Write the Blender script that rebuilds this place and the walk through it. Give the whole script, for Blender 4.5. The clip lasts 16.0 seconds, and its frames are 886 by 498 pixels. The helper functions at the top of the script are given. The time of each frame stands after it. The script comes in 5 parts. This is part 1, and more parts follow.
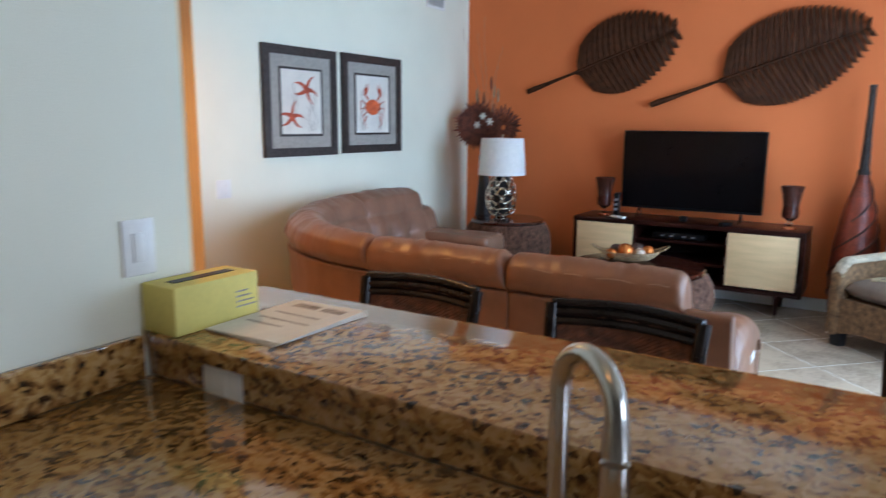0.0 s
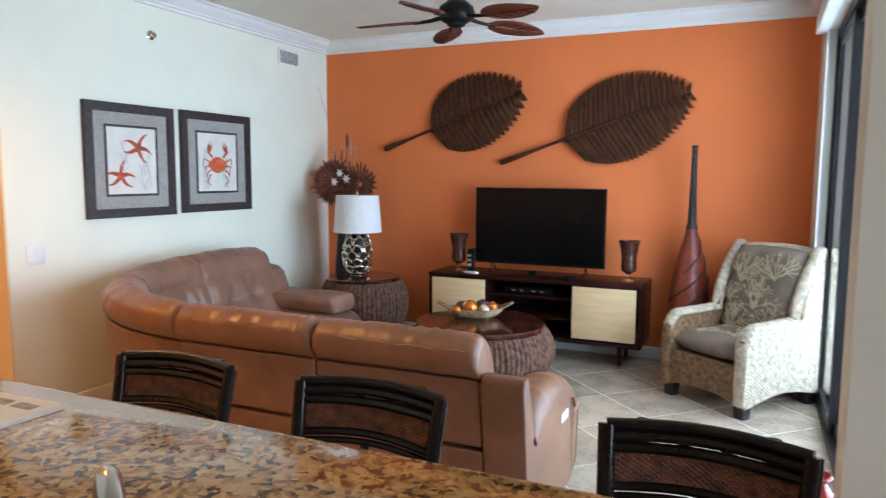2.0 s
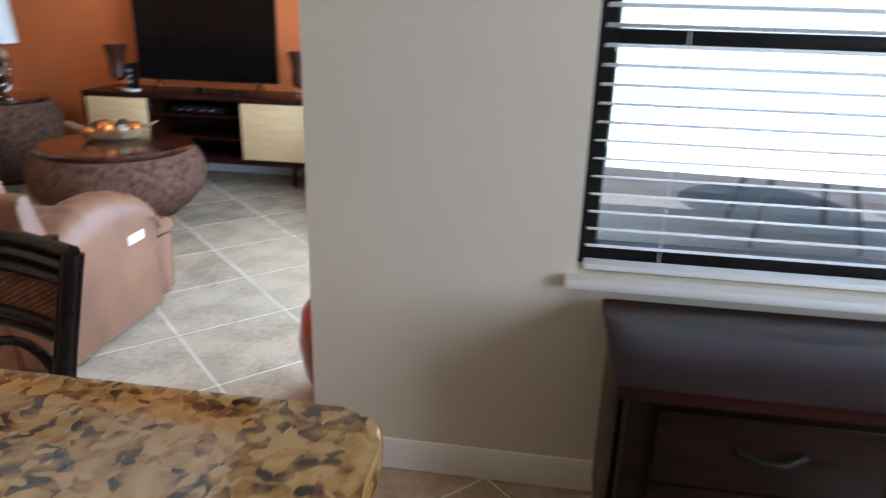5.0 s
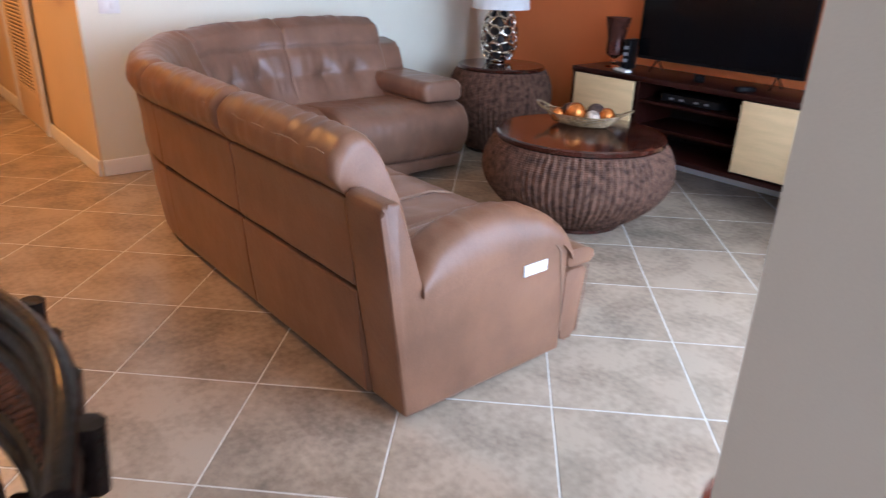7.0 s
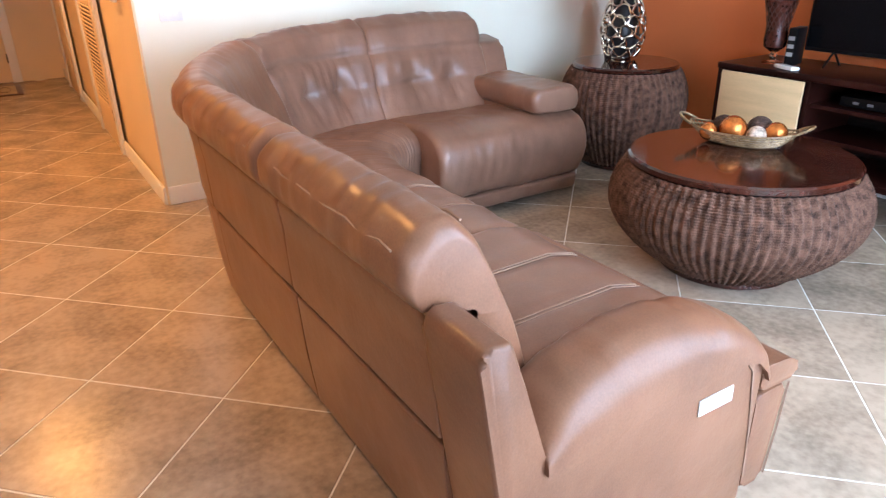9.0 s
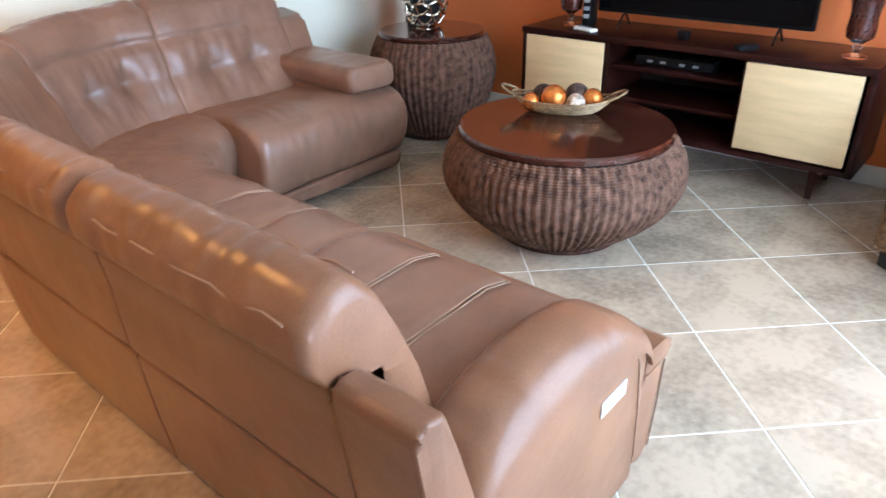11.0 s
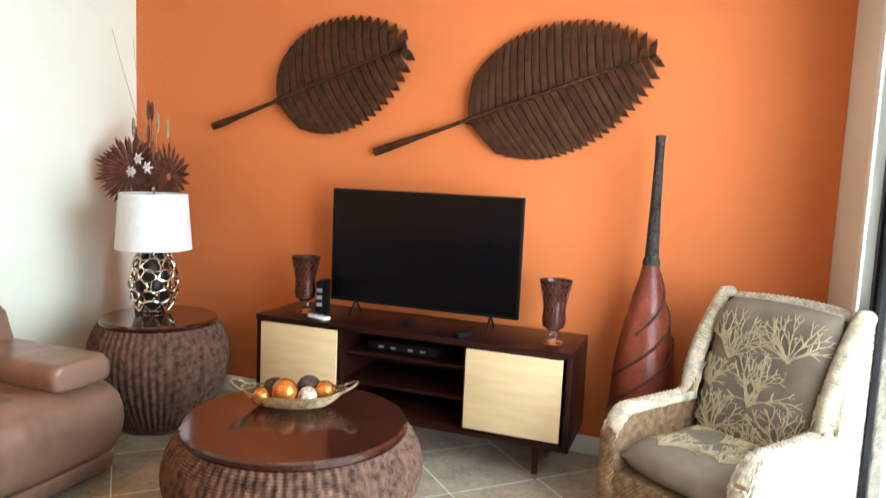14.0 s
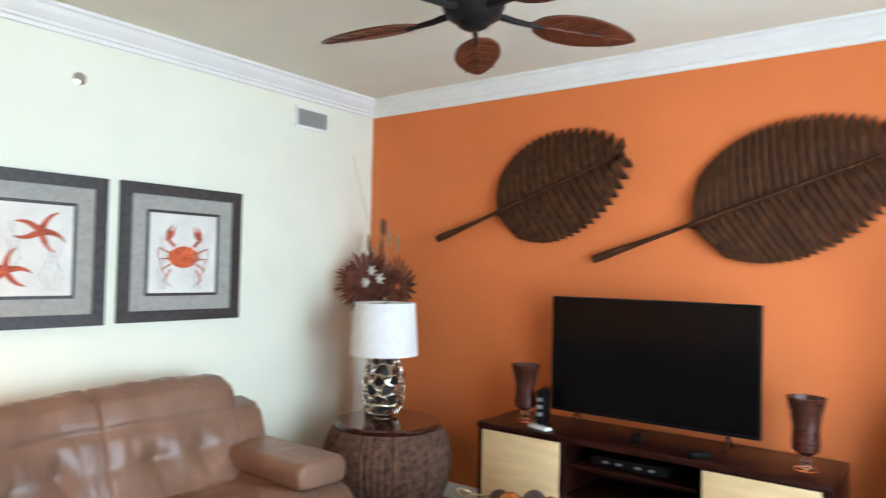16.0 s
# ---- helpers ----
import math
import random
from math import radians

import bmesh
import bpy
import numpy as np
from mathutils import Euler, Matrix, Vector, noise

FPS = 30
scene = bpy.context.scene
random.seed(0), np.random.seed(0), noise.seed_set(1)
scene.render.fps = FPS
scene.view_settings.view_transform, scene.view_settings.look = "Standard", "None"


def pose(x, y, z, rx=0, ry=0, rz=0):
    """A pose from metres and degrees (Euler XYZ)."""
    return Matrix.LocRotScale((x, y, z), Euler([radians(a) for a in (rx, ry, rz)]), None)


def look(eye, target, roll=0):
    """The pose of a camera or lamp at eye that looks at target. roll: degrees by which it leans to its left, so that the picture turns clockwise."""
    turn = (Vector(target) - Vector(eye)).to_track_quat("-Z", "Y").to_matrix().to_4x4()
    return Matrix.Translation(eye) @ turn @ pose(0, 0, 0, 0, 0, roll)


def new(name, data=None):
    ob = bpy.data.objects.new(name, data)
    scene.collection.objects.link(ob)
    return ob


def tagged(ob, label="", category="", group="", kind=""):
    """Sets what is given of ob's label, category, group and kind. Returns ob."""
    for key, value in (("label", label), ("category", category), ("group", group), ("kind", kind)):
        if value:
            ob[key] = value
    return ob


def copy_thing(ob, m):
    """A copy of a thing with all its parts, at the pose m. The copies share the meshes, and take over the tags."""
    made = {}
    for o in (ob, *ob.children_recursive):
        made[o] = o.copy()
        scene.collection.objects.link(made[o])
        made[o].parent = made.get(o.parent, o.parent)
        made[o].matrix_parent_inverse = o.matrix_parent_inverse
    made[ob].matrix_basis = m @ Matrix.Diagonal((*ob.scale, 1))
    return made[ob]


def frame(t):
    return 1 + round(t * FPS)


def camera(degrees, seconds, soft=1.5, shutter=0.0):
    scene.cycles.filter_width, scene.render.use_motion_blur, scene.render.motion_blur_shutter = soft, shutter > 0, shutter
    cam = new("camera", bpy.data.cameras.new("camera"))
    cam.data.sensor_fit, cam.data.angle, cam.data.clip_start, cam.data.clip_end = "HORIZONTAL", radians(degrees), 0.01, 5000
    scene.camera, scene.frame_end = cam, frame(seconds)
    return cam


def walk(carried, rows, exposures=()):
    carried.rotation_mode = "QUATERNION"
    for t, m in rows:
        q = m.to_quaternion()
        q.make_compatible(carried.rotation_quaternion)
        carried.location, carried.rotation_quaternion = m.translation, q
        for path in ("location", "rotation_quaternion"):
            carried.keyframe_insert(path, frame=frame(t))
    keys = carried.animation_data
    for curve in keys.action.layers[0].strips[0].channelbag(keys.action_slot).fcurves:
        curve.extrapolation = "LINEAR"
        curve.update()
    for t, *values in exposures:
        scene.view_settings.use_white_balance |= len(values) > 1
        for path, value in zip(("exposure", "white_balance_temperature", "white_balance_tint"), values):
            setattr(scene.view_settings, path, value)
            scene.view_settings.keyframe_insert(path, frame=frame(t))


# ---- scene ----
cam = camera(65.1, 16.0, 1.2, 0.5)
PATH = [
    (0, (3.465, 2.552, 1.428), (2.418, 4.219, 1.073), 0.4),
    (0.5, (3.479, 2.701, 1.444), (2.577, 4.460, 1.140), 0.5),
    (1, (3.595, 2.782, 1.469), (2.714, 4.559, 1.214), 0.4),
    (1.5, (3.738, 2.833, 1.481), (2.846, 4.610, 1.271), 0.4),
    (2, (3.817, 2.826, 1.485), (2.994, 4.636, 1.274), 0.3),
    (2.5, (3.797, 2.799, 1.451), (3.191, 4.683, 1.165), -0.7),
    (3, (3.776, 2.817, 1.407), (3.458, 4.756, 1.035), -1.9),
    (3.2, (3.800, 2.836, 1.398), (3.578, 4.782, 0.992), -2.4),
    (4.2, (4.37, 3.00, 1.35), (4.53, 4.90, 0.86), -1.0),
    (5.3, (4.750, 3.478, 1.343), (4.182, 5.259, 0.631), 2.1),
    (5.5, (4.745, 3.557, 1.327), (3.976, 5.265, 0.624), 2.0),
    (6, (4.768, 3.773, 1.346), (3.676, 5.290, 0.632), 1.1),
    (6.5, (4.571, 4.033, 1.343), (3.340, 5.420, 0.596), 2.9),
    (7, (4.416, 4.290, 1.308), (3.018, 5.494, 0.537), 2.1),
    (7.5, (4.294, 4.510, 1.264), (2.749, 5.534, 0.512), 0.5),
    (8, (4.044, 4.625, 1.285), (2.461, 5.571, 0.511), -0.4),
    (8.2, (3.973, 4.694, 1.256), (2.371, 5.615, 0.490), -0.6),
    (10.3, (3.573, 4.746, 1.369), (2.274, 5.943, 0.43), -1.0),
    (10.5, (3.546, 4.738, 1.365), (2.299, 5.981, 0.416), -0.8),
    (11, (3.537, 4.747, 1.371), (2.384, 6.093, 0.443), -1.1),
    (11.5, (3.515, 4.778, 1.384), (2.45, 6.245, 0.539), -0.5),
    (12, (3.515, 4.829, 1.382), (2.524, 6.412, 0.666), 0.2),
    (12.5, (3.523, 4.86, 1.403), (2.609, 6.538, 0.813), 0.8),
    (13, (3.53, 4.872, 1.458), (2.696, 6.624, 0.972), 1.5),
    (13.5, (3.545, 4.872, 1.486), (2.79, 6.689, 1.125), 1.9),
    (14, (3.567, 4.868, 1.491), (2.88, 6.734, 1.275), 2.5),
    (14.5, (3.585, 4.859, 1.503), (2.903, 6.738, 1.423), 2.5),
    (15, (3.617, 4.857, 1.516), (2.835, 6.697, 1.537), 2.0),
    (15.5, (3.583, 4.847, 1.518), (2.606, 6.591, 1.589), 1.6),
    (16, (3.5, 4.82, 1.523), (2.29, 6.412, 1.58), 1.3),
]
walk(cam, [(t, look(eye, target, roll)) for t, eye, target, roll in PATH],
     [(0, -0.68, 5350, 13), (1.0, -0.4, 5500, 13), (2.0, -0.42, 5600, 13), (3.2, -0.08, 5500, 14), (5.5, -0.55, 5650, 17), (7.0, -0.52, 5600, 24), (8.0, -0.15, 5750, 23), (10.5, 0.12, 5600, 17), (12.0, 0.05, 5700, 13), (13.0, 0.35, 6000, 12), (14.5, 0.2, 6500, 12), (16, -0.1, 6100, 11)])

# ---- world, sun and lamps ----
world = bpy.data.worlds.new("sky")
scene.world = world
world.use_nodes = True
sky = world.node_tree.nodes.new("ShaderNodeTexSky")
sky.sky_type, sky.sun_disc = "NISHITA", False
sky.sun_elevation, sky.sun_rotation = radians(43), radians(180)
world.node_tree.links.new(sky.outputs[0], world.node_tree.nodes["Background"].inputs[0])
world.node_tree.nodes["Background"].inputs[1].default_value = 0.12


def lamp(name, kind, m, energy, color, **more):
    data = bpy.data.lights.new(name, kind)
    data.energy, data.color = energy, color
    if kind == "AREA":
        data.shape, data.size, data.size_y = "RECTANGLE", more["sx"], more["sy"]
    elif kind == "SUN":
        data.angle = more["angle"]
    else:
        data.shadow_soft_size = more.get("soft", 0.06)
        if kind == "SPOT":
            data.spot_size, data.spot_blend = radians(more.get("cone", 120)), 0.6
    ob = new(name, data)
    ob.matrix_world = m
    return ob


lamp("sun", "SUN", look((1.2, -8, 14), (2, 7, 0)), 3.5, (1, 0.95, 0.86), angle=radians(0.5))
# daylight of the sliding door and of the window
lamp("slider_daylight", "AREA", look((4.42, 6.8, 1.25), (2.4, 6.75, 1.1)), 165, (0.70, 0.87, 1.0), sx=2.7, sy=2.2)
lamp("window_daylight", "AREA", look((5.6, 5.42, 1.5), (5.4, 3.0, 1.0)), 20, (0.8, 0.92, 1.0), sx=1.4, sy=1.3)
lamp("kitchen_window_daylight", "AREA", look((6.97, 3.2, 1.4), (5.0, 3.6, 1.0)), 84, (0.9, 0.95, 1.0), sx=1.5, sy=1.3)
# warm light of the kitchen and the hall, given by added downlights out of view
WARM = (1.0, 0.43, 0.085)

# ---- materials ----
def mat(name, color, rough=0.6, metal=0.0, var=0.12, scale=6.0, fine=90.0, bump=0.15, bscale=None, color2=None, coat=0.0, object_random=0.0, stretch=None):
    """Principled surface with mottling at two scales and fine relief."""
    m = bpy.data.materials.new(name)
    m.use_nodes = True
    nt = m.node_tree
    p = nt.nodes["Principled BSDF"]
    N = lambda k: nt.nodes.new(k)
    tc = N("ShaderNodeTexCoord")
    src = tc.outputs["Object"]
    if stretch:
        mp = N("ShaderNodeMapping")
        mp.inputs["Scale"].default_value = stretch
        nt.links.new(src, mp.inputs[0])
        src = mp.outputs[0]
    n1, n2 = N("ShaderNodeTexNoise"), N("ShaderNodeTexNoise")
    n1.inputs["Scale"].default_value, n2.inputs["Scale"].default_value = scale, fine
    n1.inputs["Detail"].default_value, n2.inputs["Detail"].default_value = 4, 3
    nt.links.new(src, n1.inputs["Vector"])
    nt.links.new(src, n2.inputs["Vector"])
    add = N("ShaderNodeMath")
    add.operation = "ADD"
    half = N("ShaderNodeMath")
    half.operation = "MULTIPLY"
    half.inputs[1].default_value = 0.5
    nt.links.new(n2.outputs[0], half.inputs[0])
    nt.links.new(n1.outputs[0], add.inputs[0])
    nt.links.new(half.outputs[0], add.inputs[1])
    last = add.outputs[0]
    if object_random:
        info = N("ShaderNodeObjectInfo")
        ma = N("ShaderNodeMath")
        ma.operation = "MULTIPLY_ADD"
        ma.inputs[1].default_value = object_random
        nt.links.new(info.outputs["Random"], ma.inputs[0])
        nt.links.new(last, ma.inputs[2])
        last = ma.outputs[0]
    ramp = N("ShaderNodeValToRGB")
    c2 = color2 or tuple(c * (1 - 2 * var) for c in color)
    ramp.color_ramp.elements[0].color = (*c2, 1)
    ramp.color_ramp.elements[1].color = (*(tuple(min(1, c * (1 + 0.4 * var)) for c in color)), 1)
    ramp.color_ramp.elements[0].position, ramp.color_ramp.elements[1].position = 0.5, 0.95 + object_random * 0.5
    nt.links.new(last, ramp.inputs[0])
    nt.links.new(ramp.outputs[0], p.inputs["Base Color"])
    p.inputs["Roughness"].default_value, p.inputs["Metallic"].default_value = rough, metal
    p.inputs["Coat Weight"].default_value = coat
    p.inputs["Coat Roughness"].default_value = 0.08
    if bump:
        b = N("ShaderNodeBump")
        b.inputs["Strength"].default_value, b.inputs["Distance"].default_value = bump, 0.01
        if bscale:
            n3 = N("ShaderNodeTexNoise")
            n3.inputs["Scale"].default_value, n3.inputs["Detail"].default_value = bscale, 5
            nt.links.new(src, n3.inputs["Vector"])
            nt.links.new(n3.outputs[0], b.inputs["Height"])
        else:
            nt.links.new(n2.outputs[0], b.inputs["Height"])
        nt.links.new(b.outputs[0], p.inputs["Normal"])
    return m


def glass(name, tint=(1, 1, 1), rough=0.0):
    m = bpy.data.materials.new(name)
    m.use_nodes = True
    p = m.node_tree.nodes["Principled BSDF"]
    p.inputs["Base Color"].default_value = (*tint, 1)
    p.inputs["Roughness"].default_value = rough
    p.inputs["Transmission Weight"].default_value = 1.0
    p.inputs["IOR"].default_value = 1.45
    return m


def glow(name, color, strength):
    m = bpy.data.materials.new(name)
    m.use_nodes = True
    p = m.node_tree.nodes["Principled BSDF"]
    p.inputs["Emission Color"].default_value = (*color, 1)
    p.inputs["Emission Strength"].default_value = strength
    return m


def granite_mat():
    """Gold-brown granite: voronoi flakes in ochre, brown and black."""
    m = mat("granite", (0.4, 0.25, 0.1), rough=0.12, bump=0.0, coat=0.3)
    nt = m.node_tree
    p = nt.nodes["Principled BSDF"]
    tc = nt.nodes.new("ShaderNodeTexCoord")
    warp = nt.nodes.new("ShaderNodeTexNoise")
    warp.inputs["Scale"].default_value, warp.inputs["Detail"].default_value = 14, 3
    nt.links.new(tc.outputs["Object"], warp.inputs["Vector"])
    mix = nt.nodes.new("ShaderNodeVectorMath")
    mix.operation = "MULTIPLY_ADD"
    mix.inputs[1].default_value = (0.06, 0.06, 0.06)
    nt.links.new(warp.outputs["Color"], mix.inputs[0])
    nt.links.new(tc.outputs["Object"], mix.inputs[2])
    v = nt.nodes.new("ShaderNodeTexVoronoi")
    v.inputs["Scale"].default_value = 80
    nt.links.new(mix.outputs[0], v.inputs["Vector"])
    v2 = nt.nodes.new("ShaderNodeTexNoise")
    v2.inputs["Scale"].default_value, v2.inputs["Detail"].default_value = 40, 7
    nt.links.new(tc.outputs["Object"], v2.inputs["Vector"])
    sep = nt.nodes.new("ShaderNodeSeparateColor")
    nt.links.new(v.outputs["Color"], sep.inputs[0])
    ma = nt.nodes.new("ShaderNodeMath")
    ma.operation = "MULTIPLY_ADD"
    ma.inputs[1].default_value = 0.55
    nt.links.new(sep.outputs[0], ma.inputs[0])
    nt.links.new(v2.outputs[0], ma.inputs[2])
    ramp = nt.nodes.new("ShaderNodeValToRGB")
    e = ramp.color_ramp.elements
    e[0].position, e[0].color = 0.45, (0.02, 0.014, 0.008, 1)
    e[1].position, e[1].color = 1.0, (0.47, 0.29, 0.11, 1)
    for pos, c in ((0.56, (0.12, 0.052, 0.016, 1)), (0.68, (0.29, 0.145, 0.038, 1)), (0.85, (0.40, 0.225, 0.065, 1))):
        x = e.new(pos)
        x.color = c
    nt.links.new(ma.outputs[0], ramp.inputs[0])
    nt.links.new(ramp.outputs[0], p.inputs["Base Color"])
    return m


WHITE = mat("cream_wall_paint", (0.80, 0.79, 0.645), 0.85, var=0.03, scale=2, fine=240, bump=0.10)
BEIGE = mat("beige_wall_paint", (0.72, 0.66, 0.54), 0.85, var=0.03, scale=2, fine=240, bump=0.10)
# the hall's warm lamplight is tinted into this wall colour
HALL = mat("warm_lit_hall_paint", (0.76, 0.60, 0.36), 0.85, var=0.03, scale=2, fine=240, bump=0.10)
ORANGE = mat("orange_wall_paint", (0.72, 0.185, 0.045), 0.8, var=0.04, scale=2, fine=240, bump=0.10)
CEIL = mat("ceiling_paint", (0.72, 0.68, 0.55), 0.9, var=0.03, scale=3, fine=160, bump=0.2)
TRIM = mat("white_trim_paint", (0.80, 0.79, 0.74), 0.45, var=0.03, scale=5, bump=0.03)
TILE = mat("beige_ceramic_tile", (0.42, 0.33, 0.235), 0.24, var=0.27, scale=4.5, fine=38, bump=0.08, bscale=60, object_random=0.18)
GROUT = mat("pale_grout", (0.72, 0.68, 0.58), 0.9, var=0.1, scale=20, bump=0.2)
LEATHER = mat("taupe_leather", (0.235, 0.112, 0.060), 0.33, var=0.16, scale=5, fine=220, bump=0.22, bscale=16)
LEATHER_IN = mat("taupe_seat_leather", (0.215, 0.117, 0.074), 0.33, var=0.16, scale=5, fine=220, bump=0.25, bscale=14)
STITCH = mat("pale_stitching", (0.33, 0.21, 0.14), 0.7, bump=0)
BLACKPLASTIC = mat("black_plastic", (0.006, 0.006, 0.0065), 0.35, var=0.1, bump=0.02)
SCREEN = mat("tv_screen", (0.003, 0.003, 0.0035), 0.12, var=0.1, bump=0)
ESPRESSO = mat("espresso_wood", (0.026, 0.007, 0.005), 0.28, var=0.3, scale=3, fine=40, bump=0.05, stretch=(1, 9, 9), coat=0.1)
MAHOG = mat("mahogany_top", (0.055, 0.014, 0.008), 0.1, var=0.3, scale=3, fine=30, bump=0.03, stretch=(1, 7, 7), coat=0.5)
MAPLE = mat("pale_maple_veneer", (0.68, 0.49, 0.26), 0.4, var=0.07, scale=4, fine=50, bump=0.03, stretch=(1, 1, 8))
CHROME = mat("brushed_nickel", (0.62, 0.60, 0.56), 0.22, 1.0, var=0.05, bump=0.02)
SILVER = mat("silvered_ceramic", (0.80, 0.72, 0.60), 0.10, 1.0, var=0.08, scale=20, bump=0.05)
WICKER_D = mat("dark_seagrass", (0.165, 0.088, 0.058), 0.75, var=0.42, scale=30, fine=260, bump=0.5)
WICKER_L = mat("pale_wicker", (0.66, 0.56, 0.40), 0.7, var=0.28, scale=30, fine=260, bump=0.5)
# brown copy of the pale wicker: the chair's shade is put into its colour
WICKER_SHADED = mat("shaded_wicker", (0.30, 0.17, 0.075), 0.7, var=0.4, scale=30, fine=260, bump=0.5)
# near-black: shade of weave gaps and recesses, put in as colour
COREDARK = mat("recess_shade", (0.012, 0.008, 0.006), 0.9, bump=0.1)
LEAFWOOD = mat("carved_dark_wood", (0.082, 0.030, 0.012), 0.62, var=0.35, scale=8, fine=70, bump=0.4, stretch=(3, 3, 3))
RATTAN = mat("black_rattan", (0.018, 0.012, 0.010), 0.22, var=0.3, scale=14, fine=80, bump=0.15, coat=0.3)
# dark colour for the shade in the sofa's panel gaps
GAPSHADE = mat("panel_gap_shade", (0.05, 0.024, 0.015), 0.7, bump=0)
CANEBROWN = mat("woven_cane", (0.20, 0.065, 0.025), 0.45, var=0.4, scale=40, fine=300, bump=0.5)
FABRIC = mat("taupe_fabric", (0.185, 0.135, 0.095), 0.85, var=0.15, scale=10, fine=400, bump=0.25)
CORAL = mat("tan_coral_print", (0.44, 0.35, 0.20), 0.85, var=0.15, scale=20, fine=400, bump=0.2)
SHADE = mat("white_linen_shade", (0.80, 0.78, 0.74), 0.8, var=0.04, scale=30, fine=500, bump=0.2)
REDLEATHER = mat("oxblood_terracotta", (0.23, 0.042, 0.018), 0.36, var=0.35, scale=7, fine=60, bump=0.15)
DARKSTRAP = mat("dark_strap", (0.075, 0.024, 0.014), 0.5, var=0.3, scale=20, bump=0.3)
NECK = mat("dark_wound_neck", (0.06, 0.05, 0.045), 0.35, var=0.4, scale=40, bump=0.3)
COPPER = mat("copper_ball", (0.75, 0.24, 0.05), 0.22, 0.7, var=0.25, scale=25, bump=0.08)
TWIG = mat("brown_twig_ball", (0.09, 0.05, 0.035), 0.8, var=0.4, scale=40, bump=0.5)
PALEBALL = mat("pale_patterned_ball", (0.62, 0.50, 0.38), 0.6, var=0.4, scale=50, fine=90, bump=0.3)
BASKET = mat("gold_wire_basket", (0.32, 0.22, 0.11), 0.4, 0.4, var=0.3, scale=40, bump=0.2)
AMBER = mat("amber_mosaic_glass", (0.075, 0.02, 0.012), 0.1, var=0.4, scale=60, bump=0.2)
CLEAR = glass("clear_glass")
PANE = glass("window_pane")
FRAMEDARK = mat("dark_picture_frame", (0.045, 0.036, 0.032), 0.45, var=0.35, scale=30, fine=120, bump=0.2)
MATTE = mat("grey_mat_board", (0.36, 0.34, 0.30), 0.9, var=0.1, scale=40, bump=0.1)
PAPER = mat("print_paper", (0.72, 0.69, 0.62), 0.9, var=0.06, scale=8, bump=0.02)
REDPRINT = mat("red_print_ink", (0.52, 0.10, 0.045), 0.9, var=0.35, scale=30, bump=0)
GREYPRINT = mat("grey_print_ink", (0.42, 0.38, 0.34), 0.9, var=0.3, scale=40, bump=0)
BLACKVASE = mat("black_ceramic", (0.012, 0.011, 0.012), 0.3, var=0.2, bump=0.03)
DRIED = mat("dried_palm", (0.19, 0.055, 0.03), 0.8, var=0.35, scale=20, fine=120, bump=0.3)
DRIEDPALE = mat("dried_stalk", (0.40, 0.29, 0.17), 0.8, var=0.3, scale=30, bump=0.2)
GRANITE = granite_mat()
# dark coat for the unseen kitchen walls, added to cut bounced light
TAUPE = mat("bounce_cut_taupe", (0.24, 0.21, 0.17), 0.8, var=0.05, scale=3, bump=0.1)
YELLOWCARD = mat("yellow_card_box", (0.72, 0.62, 0.16), 0.7, var=0.06, scale=9, bump=0.03)
PLASTICW = mat("white_plastic", (0.78, 0.77, 0.73), 0.35, var=0.03, bump=0)
BRONZE = mat("dark_bronze_aluminium", (0.02, 0.018, 0.017), 0.4, 0.3, var=0.2, bump=0.02)
FANWOOD = mat("palm_fan_wood", (0.105, 0.027, 0.012), 0.3, var=0.35, scale=5, fine=60, bump=0.2, stretch=(1, 6, 1))
SLATE = mat("blind_white", (0.78, 0.78, 0.76), 0.4, var=0.03, bump=0)
GRASS = mat("lawn", (0.13, 0.21, 0.04), 0.9, var=0.35, scale=3, fine=60, bump=0.6)
LEAFG = mat("hedge_leaves", (0.11, 0.19, 0.035), 0.6, var=0.5, scale=8, fine=60, bump=0.3)
SLAB = mat("concrete_slab", (0.42, 0.40, 0.36), 0.8, var=0.15, scale=3, fine=60, bump=0.2)
GREYMETAL = mat("grey_metal", (0.30, 0.31, 0.31), 0.45, 0.4, var=0.1, bump=0.05)
DARKCAB = mat("black_brown_cabinet", (0.017, 0.008, 0.005), 0.3, var=0.3, scale=6, fine=50, bump=0.06, stretch=(1, 1, 6))
REDGLAZE = mat("red_glaze", (0.40, 0.035, 0.012), 0.12, var=0.3, scale=6, bump=0.03, coat=0.5)
CABWOOD = mat("kitchen_cabinet_wood", (0.20, 0.095, 0.04), 0.35, var=0.25, scale=4, fine=50, bump=0.06, stretch=(6, 6, 1))

for m_ in (SCREEN, BLACKPLASTIC, COREDARK, BRONZE, LEAFWOOD, DARKCAB, ESPRESSO, RATTAN, WICKER_D, NECK):
    m_.node_tree.nodes["Principled BSDF"].inputs["Specular IOR Level"].default_value = 0.12

# ---- mesh helpers ----
def mesh_of(name, bm, material, smooth=None):
    bmesh.ops.recalc_face_normals(bm, faces=bm.faces[:])
    me = bpy.data.meshes.new(name)
    bm.to_mesh(me)
    bm.free()
    me.materials.append(material)
    if smooth is not None:
        me.polygons.foreach_set("use_smooth", [True] * len(me.polygons))
        if smooth < 180:
            me.set_sharp_from_angle(angle=radians(smooth))
    return me


def part(name, bm, material, parent=None, label="", smooth=40):
    ob = new(name, mesh_of(name, bm, material, smooth))
    ob.parent = parent
    if label:
        ob["label"] = label
    return ob


